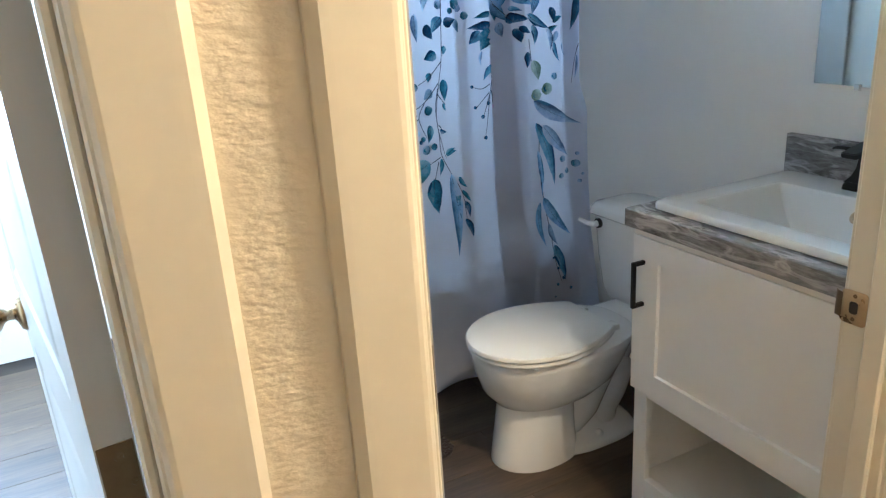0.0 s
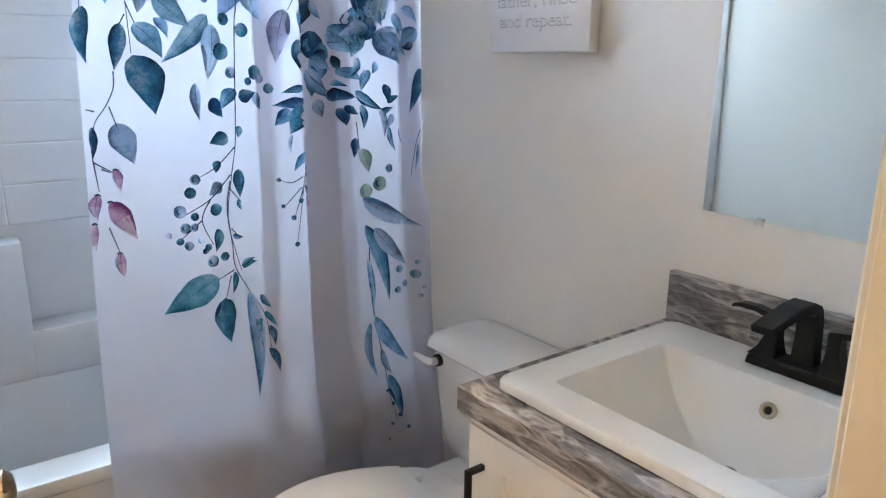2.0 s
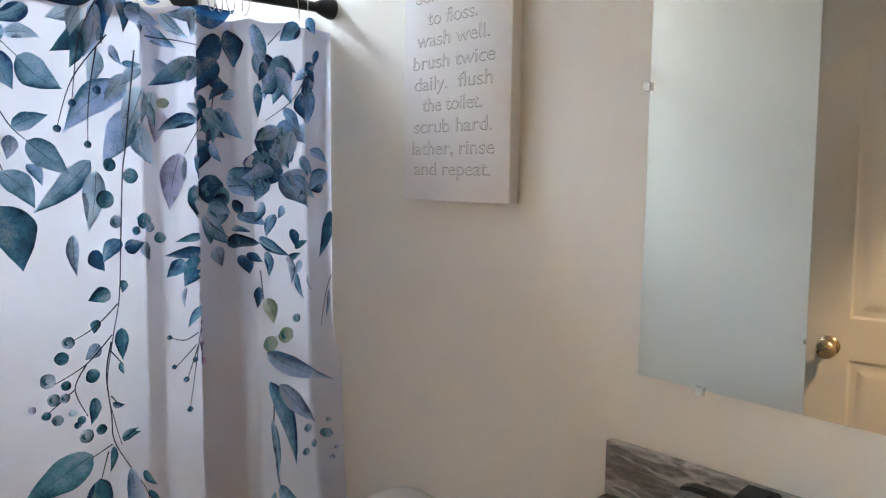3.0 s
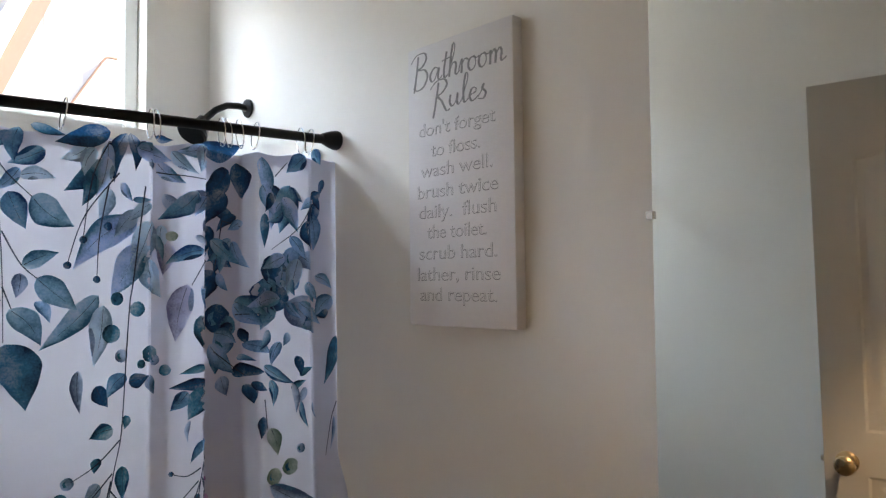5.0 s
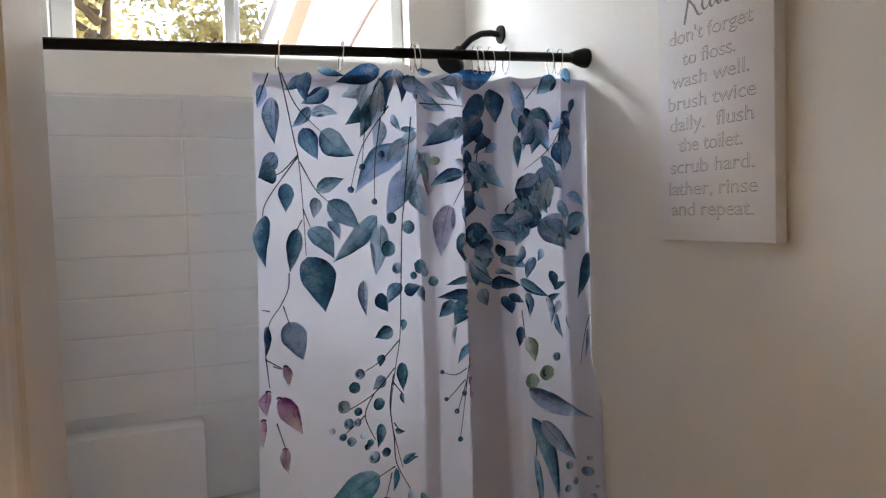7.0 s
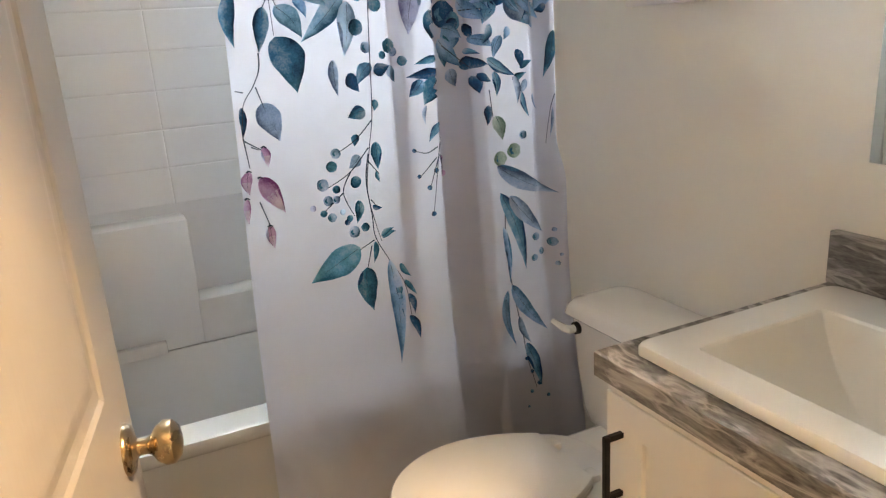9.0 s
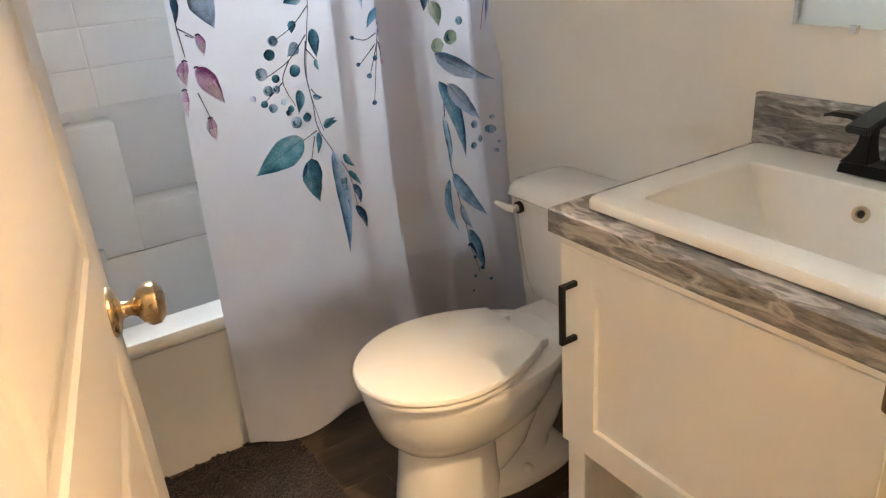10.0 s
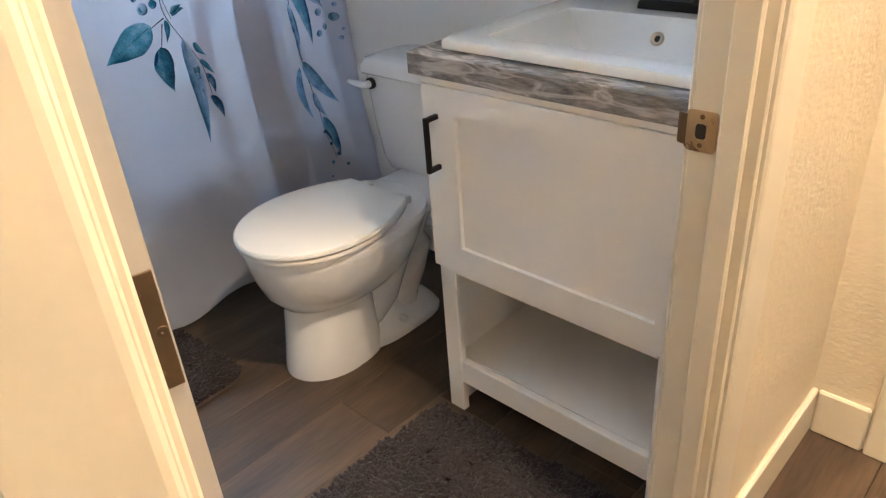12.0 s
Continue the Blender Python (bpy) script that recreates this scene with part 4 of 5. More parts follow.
leaf(SLATE, 0.921, 1.517, 0.914, 1.469, 0.0260)
leaf(SAGE, 0.949, 1.507, 1.022, 1.442, 0.0468)
leaf(SAGE, 0.903, 1.447, 0.958, 1.374, 0.0442)
leaf(TEAL, 0.876, 1.447, 0.855, 1.346, 0.0338)
leaf(TEAL, 0.804, 1.479, 0.800, 1.361, 0.0336)
leaf(SAGE, 1.064, 1.471, 0.954, 1.364, 0.0420)
leaf(TEAL, 0.896, 1.380, 0.933, 1.250, 0.0728)
leaf(SLATE, 0.845, 1.233, 0.878, 1.141, 0.0598)
leaf(NAVY, 0.796, 1.228, 0.790, 1.156, 0.0182)
leaf(TEAL, 1.085, 1.751, 0.995, 1.684, 0.0442)
leaf(TEAL, 1.050, 1.729, 1.029, 1.655, 0.0286)
leaf(NAVY, 1.121, 1.820, 1.096, 1.711, 0.0338)
leaf(NAVY, 1.128, 1.821, 1.141, 1.741, 0.0252)
leaf(PALE, 1.084, 1.698, 1.065, 1.624, 0.0336)
leaf(AQUA, 1.113, 1.712, 1.136, 1.673, 0.0182)
leaf(BLUE, 1.136, 1.677, 1.177, 1.679, 0.0130)
leaf(TEAL, 1.146, 1.795, 1.178, 1.791, 0.0260)
leaf(NAVY, 1.175, 1.770, 1.181, 1.743, 0.0168)
leaf(AQUA, 1.145, 1.633, 1.013, 1.524, 0.0588)
leaf(AQUA, 1.150, 1.579, 1.089, 1.464, 0.0588)
leaf(PALE, 1.179, 1.634, 1.132, 1.511, 0.0532)
leaf(PALE, 1.074, 1.450, 1.055, 1.324, 0.0442)
leaf(SLATE, 1.025, 1.319, 1.030, 1.232, 0.0260)
leaf(SAGE, 1.176, 1.295, 1.187, 1.253, 0.0252)
leaf(NAVY, 1.061, 1.284, 1.086, 1.238, 0.0336)
leaf(BLUE, 1.122, 1.303, 1.083, 1.256, 0.0364)
leaf(NAVY, 1.129, 1.284, 1.173, 1.295, 0.0336)
leaf(TEAL, 1.097, 1.191, 1.049, 1.178, 0.0364)
leaf(TEAL, 1.124, 1.216, 1.121, 1.187, 0.0182)
leaf(TEAL, 1.067, 1.136, 1.059, 1.106, 0.0221)
leaf(TEAL, 1.116, 1.111, 1.118, 1.040, 0.0308)
leaf(TEAL, 1.112, 1.036, 1.120, 1.007, 0.0117)
leaf(SAGE, 1.070, 1.082, 1.039, 1.054, 0.0308)
leaf(TEAL, 1.056, 0.969, 1.047, 0.910, 0.0260)
leaf(NAVY, 1.093, 0.948, 1.120, 0.939, 0.0140)
leaf(TEAL, 1.110, 0.864, 1.148, 0.881, 0.0154)
leaf(PALE, 1.223, 1.794, 1.275, 1.744, 0.0224)
leaf(NAVY, 1.190, 1.822, 1.226, 1.819, 0.0168)
leaf(BLUE, 1.275, 1.702, 1.196, 1.638, 0.0392)
leaf(SLATE, 1.293, 1.693, 1.267, 1.648, 0.0252)
leaf(SAGE, 1.289, 1.571, 1.213, 1.538, 0.0308)
leaf(SLATE, 1.269, 1.602, 1.297, 1.581, 0.0140)
leaf(SAGE, 1.194, 1.603, 1.208, 1.545, 0.0140)
leaf(MAUVE, 1.253, 1.492, 1.230, 1.365, 0.0448)
leaf(NAVY, 1.381, 1.772, 1.306, 1.707, 0.0510)
leaf(NAVY, 1.369, 1.718, 1.321, 1.637, 0.0560)
leaf(NAVY, 1.332, 1.631, 1.299, 1.543, 0.0504)
leaf(NAVY, 1.343, 1.525, 1.303, 1.444, 0.0532)
leaf(SLATE, 1.351, 1.518, 1.380, 1.475, 0.0210)
leaf(SLATE, 1.419, 1.648, 1.380, 1.624, 0.0224)
leaf(SLATE, 1.392, 1.597, 1.428, 1.532, 0.0280)
leaf(TEAL, 1.283, 1.422, 1.304, 1.327, 0.0476)
leaf(NAVY, 1.412, 1.384, 1.426, 1.346, 0.0196)
leaf(NAVY, 1.307, 1.819, 1.421, 1.839, 0.0476)
leaf(NAVY, 1.404, 1.792, 1.419, 1.703, 0.0390)
leaf(AQUA, 1.447, 1.806, 1.456, 1.679, 0.0364)
leaf(BLUE, 1.567, 1.820, 1.516, 1.773, 0.0392)
leaf(BLUE, 1.524, 1.741, 1.497, 1.618, 0.0570)
leaf(TEAL, 1.456, 1.667, 1.455, 1.581, 0.0240)
leaf(BLUE, 1.477, 1.444, 1.443, 1.379, 0.0420)
leaf(MAUVE, 1.516, 1.444, 1.604, 1.363, 0.0780)
leaf(NAVY, 1.597, 1.699, 1.570, 1.635, 0.0300)
leaf(NAVY, 1.571, 1.653, 1.600, 1.579, 0.0390)
leaf(SLATE, 1.610, 1.511, 1.663, 1.478, 0.0256)
leaf(SLATE, 1.663, 1.457, 1.609, 1.401, 0.0448)
leaf(BLUE, 1.608, 1.847, 1.627, 1.806, 0.0300)
leaf(MAUVE, 1.552, 1.563, 1.596, 1.526, 0.0450)
leaf(TEAL, 1.302, 1.305, 1.237, 1.292, 0.0196)
leaf(NAVY, 1.301, 1.270, 1.217, 1.261, 0.0280)
leaf(BLUE, 1.255, 1.252, 1.220, 1.212, 0.0336)
leaf(TEAL, 1.297, 1.256, 1.254, 1.190, 0.0532)
leaf(SLATE, 1.259, 1.188, 1.255, 1.139, 0.0112)
leaf(TEAL, 1.341, 1.325, 1.346, 1.277, 0.0280)
leaf(SLATE, 1.360, 1.271, 1.376, 1.224, 0.0392)
leaf(NAVY, 1.389, 1.279, 1.455, 1.276, 0.0364)
leaf(NAVY, 1.425, 1.248, 1.435, 1.201, 0.0224)
leaf(TEAL, 1.550, 1.260, 1.587, 1.278, 0.0180)
leaf(TEAL, 1.527, 1.229, 1.569, 1.247, 0.0195)
leaf(BLUE, 1.452, 1.291, 1.537, 1.241, 0.0300)
leaf(SLATE, 1.498, 1.348, 1.472, 1.290, 0.0270)
leaf(SLATE, 1.532, 1.242, 1.540, 1.166, 0.0195)
leaf(BLUE, 1.554, 1.195, 1.575, 1.126, 0.0165)
leaf(SLATE, 1.585, 1.189, 1.611, 1.144, 0.0128)
leaf(BLUE, 1.472, 1.256, 1.478, 1.190, 0.0255)
leaf(NAVY, 1.451, 1.169, 1.446, 1.115, 0.0225)
leaf(MOSS, 1.471, 1.138, 1.491, 1.070, 0.0390)
leaf(SLATE, 1.470, 0.998, 1.655, 0.902, 0.0504)
leaf(TEAL, 1.675, 1.352, 1.634, 1.228, 0.0352)
leaf(SLATE, 1.666, 1.141, 1.654, 1.057, 0.0120)
leaf(BLUE, 1.300, 1.142, 1.261, 1.094, 0.0224)
leaf(PINK, 0.836, 1.131, 0.842, 1.084, 0.0234)
leaf(PINK, 0.793, 1.078, 0.788, 1.023, 0.0286)
leaf(PINK, 0.818, 1.060, 0.869, 0.967, 0.0468)
leaf(PINK, 0.780, 1.014, 0.777, 0.953, 0.0182)
leaf(PINK, 0.827, 0.939, 0.832, 0.882, 0.0260)
leaf(JADE, 1.048, 0.845, 0.911, 0.774, 0.0780)
leaf(TEAL, 1.061, 0.787, 1.070, 0.665, 0.0570)
leaf(SKY, 1.127, 0.795, 1.130, 0.500, 0.0416)
leaf(BLUE, 1.142, 0.752, 1.155, 0.626, 0.0144)
leaf(TEAL, 1.156, 0.779, 1.185, 0.738, 0.0165)
leaf(TEAL, 1.165, 0.731, 1.196, 0.684, 0.0144)
leaf(TEAL, 1.152, 0.717, 1.152, 0.693, 0.0120)
leaf(NAVY, 1.173, 0.691, 1.187, 0.631, 0.0192)
leaf(NAVY, 1.171, 0.628, 1.193, 0.558, 0.0224)
leaf(TEAL, 1.092, 0.852, 1.083, 0.795, 0.0165)
leaf(TEAL, 1.112, 0.860, 1.153, 0.871, 0.0165)
leaf(BLUE, 1.478, 0.922, 1.552, 0.684, 0.0448)
leaf(SLATE, 1.506, 0.909, 1.614, 0.786, 0.0448)
leaf(SKY, 1.483, 0.822, 1.499, 0.647, 0.0208)
leaf(SKY, 1.503, 0.642, 1.607, 0.488, 0.0408)
leaf(SKY, 1.488, 0.628, 1.498, 0.460, 0.0270)
leaf(SLATE, 1.517, 0.543, 1.550, 0.456, 0.0216)
leaf(BLUE, 1.533, 0.458, 1.571, 0.315, 0.0360)
berry(NAVY, 1.032, 1.586, 0.0078)
berry(NAVY, 1.083, 1.616, 0.0091)
berry(NAVY, 1.003, 1.533, 0.0078)
berry(NAVY, 1.060, 1.504, 0.0078)
berry(TEAL, 1.103, 1.463, 0.0143)
berry(TEAL, 1.148, 1.440, 0.0168)
berry(TEAL, 1.091, 1.390, 0.0196)
berry(TEAL, 1.176, 1.342, 0.0182)
berry(SLATE, 1.188, 1.327, 0.0117)
berry(SLATE, 1.113, 1.342, 0.0140)
berry(TEAL, 1.156, 1.321, 0.0098)
berry(TEAL, 1.210, 1.303, 0.0126)
berry(SAGE, 1.008, 1.095, 0.0130)
berry(TEAL, 0.994, 1.064, 0.0140)
berry(SAGE, 0.967, 1.021, 0.0156)
berry(TEAL, 1.000, 1.006, 0.0104)
berry(TEAL, 1.053, 1.017, 0.0154)
berry(SAGE, 0.976, 0.980, 0.0130)
berry(SLATE, 0.997, 0.980, 0.0104)
berry(MAUVE, 0.937, 0.966, 0.0078)
berry(TEAL, 0.962, 0.949, 0.0091)
berry(SAGE, 0.982, 0.936, 0.0117)
berry(PALE, 1.011, 0.946, 0.0078)
berry(TEAL, 1.028, 0.926, 0.0091)
berry(SAGE, 1.037, 0.889, 0.0154)
berry(TEAL, 1.068, 0.896, 0.0117)
berry(NAVY, 1.020, 0.917, 0.0078)
berry(MOSS, 1.224, 1.601, 0.0112)
berry(NAVY, 1.350, 1.410, 0.0350)
berry(BLUE, 1.377, 1.391, 0.0252)
berry(SLATE, 1.367, 1.353, 0.0300)
berry(TEAL, 1.483, 1.525, 0.0392)
berry(SKY, 1.522, 1.506, 0.0360)
berry(BLUE, 1.461, 1.474, 0.0330)
berry(SLATE, 1.535, 1.555, 0.0300)
berry(TEAL, 1.491, 1.456, 0.0330)
berry(MOSS, 1.505, 1.491, 0.0105)
berry(MOSS, 1.525, 1.037, 0.0210)
berry(MOSS, 1.482, 1.019, 0.0210)
berry(SAGE, 1.554, 1.078, 0.0120)
berry(NAVY, 1.221, 1.075, 0.0056)
berry(NAVY, 1.229, 1.006, 0.0056)
berry(NAVY, 1.255, 0.973, 0.0070)
berry(NAVY, 1.276, 1.017, 0.0070)
berry(NAVY, 1.301, 0.950, 0.0056)
berry(NAVY, 1.262, 0.901, 0.0070)
berry(PINK, 1.316, 0.998, 0.0084)
berry(PINK, 1.312, 1.041, 0.0070)
berry(SAGE, 1.587, 0.777, 0.0119)
berry(SAGE, 1.638, 0.755, 0.0136)
berry(SAGE, 1.605, 0.730, 0.0108)
berry(SAGE, 1.580, 0.714, 0.0108)
berry(SLATE, 1.657, 0.716, 0.0054)
berry(SLATE, 1.643, 0.792, 0.0068)
berry(SLATE, 1.648, 0.689, 0.0072)
berry(NAVY, 1.531, 0.407, 0.0054)
berry(NAVY, 1.545, 0.364, 0.0057)
berry(NAVY, 1.565, 0.325, 0.0076)
berry(BLUE, 1.538, 0.302, 0.0060)
berry(BLUE, 1.524, 0.256, 0.0040)
berry(BLUE, 1.589, 0.282, 0.0060)
stem((0.847, 1.812), (0.858, 1.756), (0.878, 1.644), (0.885, 1.606), (0.891, 1.504), (0.894, 1.383))
stem((0.853, 1.800), (0.885, 1.726), (0.942, 1.665))
stem((0.885, 1.616), (0.840, 1.573), (0.791, 1.564))
stem((0.885, 1.612), (0.808, 1.511), (0.798, 1.467))
stem((0.888, 1.599), (0.921, 1.536), (0.953, 1.504))
stem((0.824, 1.797), (0.796, 1.727))
stem((0.891, 1.491), (0.907, 1.447))
stem((0.888, 1.466), (0.873, 1.441))
stem((0.853, 1.346), (0.849, 1.309), (0.830, 1.272), (0.801, 1.230), (0.791, 1.156))
stem((0.836, 1.271), (0.848, 1.229))
stem((0.805, 1.261), (0.787, 1.266))
stem((0.791, 1.156), (0.797, 1.086))
stem((0.791, 1.152), (0.834, 1.123))
stem((1.085, 1.798), (1.050, 1.716), (1.032, 1.590))
stem((1.106, 1.732), (1.035, 1.636), (1.003, 1.537))
stem((1.084, 1.704), (1.065, 1.597), (1.060, 1.507))
stem((1.163, 1.708), (1.139, 1.504), (1.131, 1.450), (1.122, 1.314), (1.114, 1.179), (1.099, 1.099), (1.083, 0.993), (1.096, 0.909), (1.110, 0.850))
stem((1.111, 1.166), (1.064, 1.123), (1.015, 1.097))
stem((1.096, 1.099), (1.042, 1.045), (0.980, 1.013))
stem((1.042, 1.045), (1.017, 0.995), (1.041, 0.931))
stem((1.017, 0.995), (0.966, 0.955))
stem((1.091, 1.066), (1.119, 1.029))
stem((1.090, 0.965), (1.104, 0.946))
stem((1.192, 1.744), (1.291, 1.733))
stem((1.296, 1.553), (1.262, 1.490))
stem((1.364, 1.646), (1.343, 1.525), (1.311, 1.447), (1.307, 1.334))
stem((1.364, 1.646), (1.417, 1.634))
stem((1.306, 1.234), (1.300, 1.149), (1.284, 1.052), (1.270, 0.954), (1.262, 0.906))
stem((1.284, 1.080), (1.253, 1.066), (1.221, 1.075))
stem((1.279, 1.052), (1.232, 1.005))
stem((1.284, 1.052), (1.257, 0.973))
stem((1.288, 1.058), (1.303, 0.950))
stem((1.300, 1.149), (1.312, 1.041))
stem((1.399, 1.417), (1.440, 1.419))
stem((1.598, 1.729), (1.553, 1.638), (1.475, 1.577))
stem((1.485, 1.761), (1.519, 1.799))
stem((1.341, 1.332), (1.422, 1.270))
stem((1.455, 1.210), (1.463, 1.135))
stem((1.675, 1.179), (1.657, 1.134), (1.639, 1.043))
stem((1.094, 1.084), (1.082, 1.014), (1.090, 0.925), (1.094, 0.864), (1.127, 0.795), (1.164, 0.723), (1.176, 0.629))
stem((1.090, 0.857), (1.047, 0.838))
stem((1.081, 0.843), (1.064, 0.785))
stem((1.492, 0.903), (1.488, 0.771), (1.503, 0.646), (1.520, 0.514), (1.533, 0.416), (1.555, 0.312))
stem((0.810, 1.002), (0.830, 0.932))
stem((0.807, 1.135), (0.825, 1.126))

for name, (material, bm) in inks.items():
    tagged(part(name, bm, material, cur, "printed watercolour leaves and stems", soft=True), kind="stuff")

# ---- curtain rings, hem tape, shower arm ----
hem = bmesh.new()
hcols = []
for i in range(NX + 1):
    x = CL + (CR - CL) * i / NX
    zt = rod_z(x) - 0.052 - 0.006 * abs(math.sin((x - CL) * 34))
    hcols.append([hem.verts.new((cloth_x(x, z), cloth_y(x, z) + 0.0015, z)) for z in (zt - 0.028, zt - 0.014, zt - 0.0002)])
for a, b2 in zip(hcols, hcols[1:]):
    for j in range(2):
        hem.faces.new((a[j], b2[j], b2[j + 1], a[j + 1]))
part("hem", hem, CLOTH, cur, "doubled top hem", soft=True)
for x in (0.849, 0.997, 1.176, 1.19, 1.345, 1.362, 1.392, 1.434, 1.565, 1.592):
    zc = rod_z(x)
    r, tilt = 0.024, 0.006 * math.sin(x * 40)
    ring = tube([(x + tilt * math.cos(a), ROD_Y + 0.8 * r * math.sin(a), zc - 0.012 + 1.45 * r * math.cos(a)) for a in (2 * math.pi * k / 20 for k in range(20))], 0.0016, 6, caps=True)
    ob = tagged(part("curtain_ring", ring, CHROME, None, "thin metal curtain ring on the black rod", soft=True), category="curtain ring", group="curtain rings on the rod")
arm = thing("wall_shower", "black wall shower with bent arm and round head", "shower", (1.679, 2.652, 2.05))
part("flange", tube([(1.679, 2.652, 2.054), (1.672, 2.652, 2.054), (1.668, 2.652, 2.053)], [0.03, 0.029, 0.014], 20), BLACK, arm, soft=True)
part("arm", tube([(1.675, 2.652, 2.054), (1.64, 2.650, 2.056), (1.60, 2.645, 2.05), (1.56, 2.64, 2.028), (1.53, 2.635, 2.0), (1.51, 2.632, 1.985)], 0.0105, 12), BLACK, arm, soft=True)
part("head", lathe([(0.012, 0.02), (0.016, 0.0), (0.02, -0.012), (0.042, -0.035), (0.046, -0.05), (0.040, -0.056), (0.001, -0.057)], look((1.505, 2.63, 1.98), (1.42, 2.60, 1.86)) @ pose(0, 0, 0), 24), BLACK, arm, soft=True)

# ---- doors, hinges, strike ----


def panel_door(name, label, m, width, knob_z):
    """A moulded two-panel door with an arched top panel; local x along the door from the hinge, y through it, the face at y = 0."""
    d = new(name)
    d.matrix_basis = m
    d.matrix_world = m
    tagged(d, label, "door", kind="structure")

    def add(pname, bm, material, parent=d, plabel="", soft=False):
        if soft:
            smooth(bm)
        ob = new(pname, mesh_of(pname, bm, material))
        if soft:
            ob.data.set_sharp_from_angle(angle=radians(40))
        ob.parent = parent
        return tagged(ob, plabel)

    T, H = 0.035, 2.02
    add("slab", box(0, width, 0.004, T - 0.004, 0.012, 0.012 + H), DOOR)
    x0, x1 = 0.115, width - 0.115

    def outline(z0, z1, arch, o):
        pts = [(x0 + o, z0 + o), (x1 - o, z0 + o)]
        n = 12 if arch else 1
        for k in range(n + 1):
            t = k / n
            x = x1 - o - (x1 - x0 - 2 * o) * t
            bow = arch * (0.5 - 0.5 * math.cos(2 * math.pi * t)) if arch else 0
            pts.append((x, z1 - o + bow))
        return pts

    for y_face, s in ((0.0, -1), (T, 1)):
        # skins that frame the two panels
        bm = bmesh.new()
        for z0, z1, arch in ((0.23, 0.86, 0.0), (0.99, 1.80, 0.075)):
            loops = []
            for o, depth in ((0.0, 0.0), (0.008, 0.0032), (0.016, 0.0036), (0.026, 0.0034), (0.042, 0.0006), (0.05, 0.0)):
                loops.append([(px, y_face - s * depth, pz) for px, pz in outline(z0, z1, arch, o)])
            rings(loops, caps=False, bm=bm)
            last = [bm.verts.new((px, y_face, pz)) for px, pz in outline(z0, z1, arch, 0.05)]
            bm.faces.new(last)
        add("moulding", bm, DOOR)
        bm = bmesh.new()
        for a, b2, c, e in ((0, x0, 0.012, 2.032), (x1, width, 0.012, 2.032), (x0, x1, 0.012, 0.23), (x0, x1, 0.86, 0.99)):
            v = [bm.verts.new(p) for p in ((a, y_face, c), (b2, y_face, c), (b2, y_face, e), (a, y_face, e))]
            bm.faces.new(v)
        top = outline(0.99, 1.80, 0.075, 0.0)[2:]
        for p, q in zip(top, top[1:]):
            v = [bm.verts.new(c) for c in ((p[0], y_face, p[1]), (q[0], y_face, q[1]), (q[0], y_face, 2.032), (p[0], y_face, 2.032))]
            bm.faces.new(v)
        for a, b2, c, e in ((0, 0, 0.012, 2.032), (width, width, 0.012, 2.032)):
            v = [bm.verts.new(p) for p in ((a, y_face, c), (a, y_face, e), (a, y_face - s * 0.0045, e), (a, y_face - s * 0.0045, c))]
            bm.faces.new(v)
        bmesh.ops.recalc_face_normals(bm, faces=bm.faces)
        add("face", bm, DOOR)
    for y_face, s in ((0.0, -1), (T, 1)):
        km = Matrix.Translation((width - 0.062, y_face, knob_z)) @ pose(0, 0, 0, 90 if s < 0 else -90, 0, 0)
        rose = add("rose", lathe([(0.033, 0.0), (0.033, 0.003), (0.029, 0.008), (0.016, 0.011), (0.0115, 0.014)], km, 28), BRASS, d, "aged nickel knob rose", True)
        add("knob", lathe([(0.011, 0.012), (0.010, 0.024), (0.013, 0.030), (0.022, 0.036), (0.0285, 0.046), (0.0275, 0.056), (0.019, 0.064), (0.008, 0.0665), (0.001, 0.067)], km, 28), BRASS, rose, "round aged nickel door knob", True)
    add("latch_plate", box(width - 0.0002, width + 0.0012, 0.006, 0.029, knob_z - 0.028, knob_z + 0.028, 0.0004), STEEL)
    latch = add("latch_bolt", box(width, width + 0.011, 0.011, 0.023, knob_z - 0.008, knob_z + 0.008, 0.003), STEEL)
    for hz in (0.25, 0.947, 1.82):
        leafp = add("hinge_leaf", box(-0.0014, 0.0004, 0.0015, 0.0335, hz - 0.0445, hz + 0.0445, 0.0003), DARKMETAL, d, "dull bronze hinge leaf with screws")
        for k, dz in enumerate((-0.031, 0.0, 0.031)):
            sc = lathe([(0.0044, 0.0), (0.0040, 0.0008), (0.0015, 0.0011), (0.0008, 0.0006)], Matrix.Translation((-0.0013, 0.016 - (0.010 if k == 1 else 0.0), hz + dz)) @ pose(0, 0, 0, 0, -90, 0), 12)
            add("screw", sc, DARKMETAL, leafp)
    return d


panel_door("bathroom_door", "white moulded two-panel door standing open inward", pose(0.330, 0.676, 0, 0, 0, 79.9), 0.715, 0.897)
panel_door("bedroom_door", "white moulded door standing open into the next room", Matrix.Translation((-0.020, 0.66, 0)) @ pose(0, 0, 0, 0, 0, 98) @ pose(0, -0.035, 0), 0.75, 0.905)

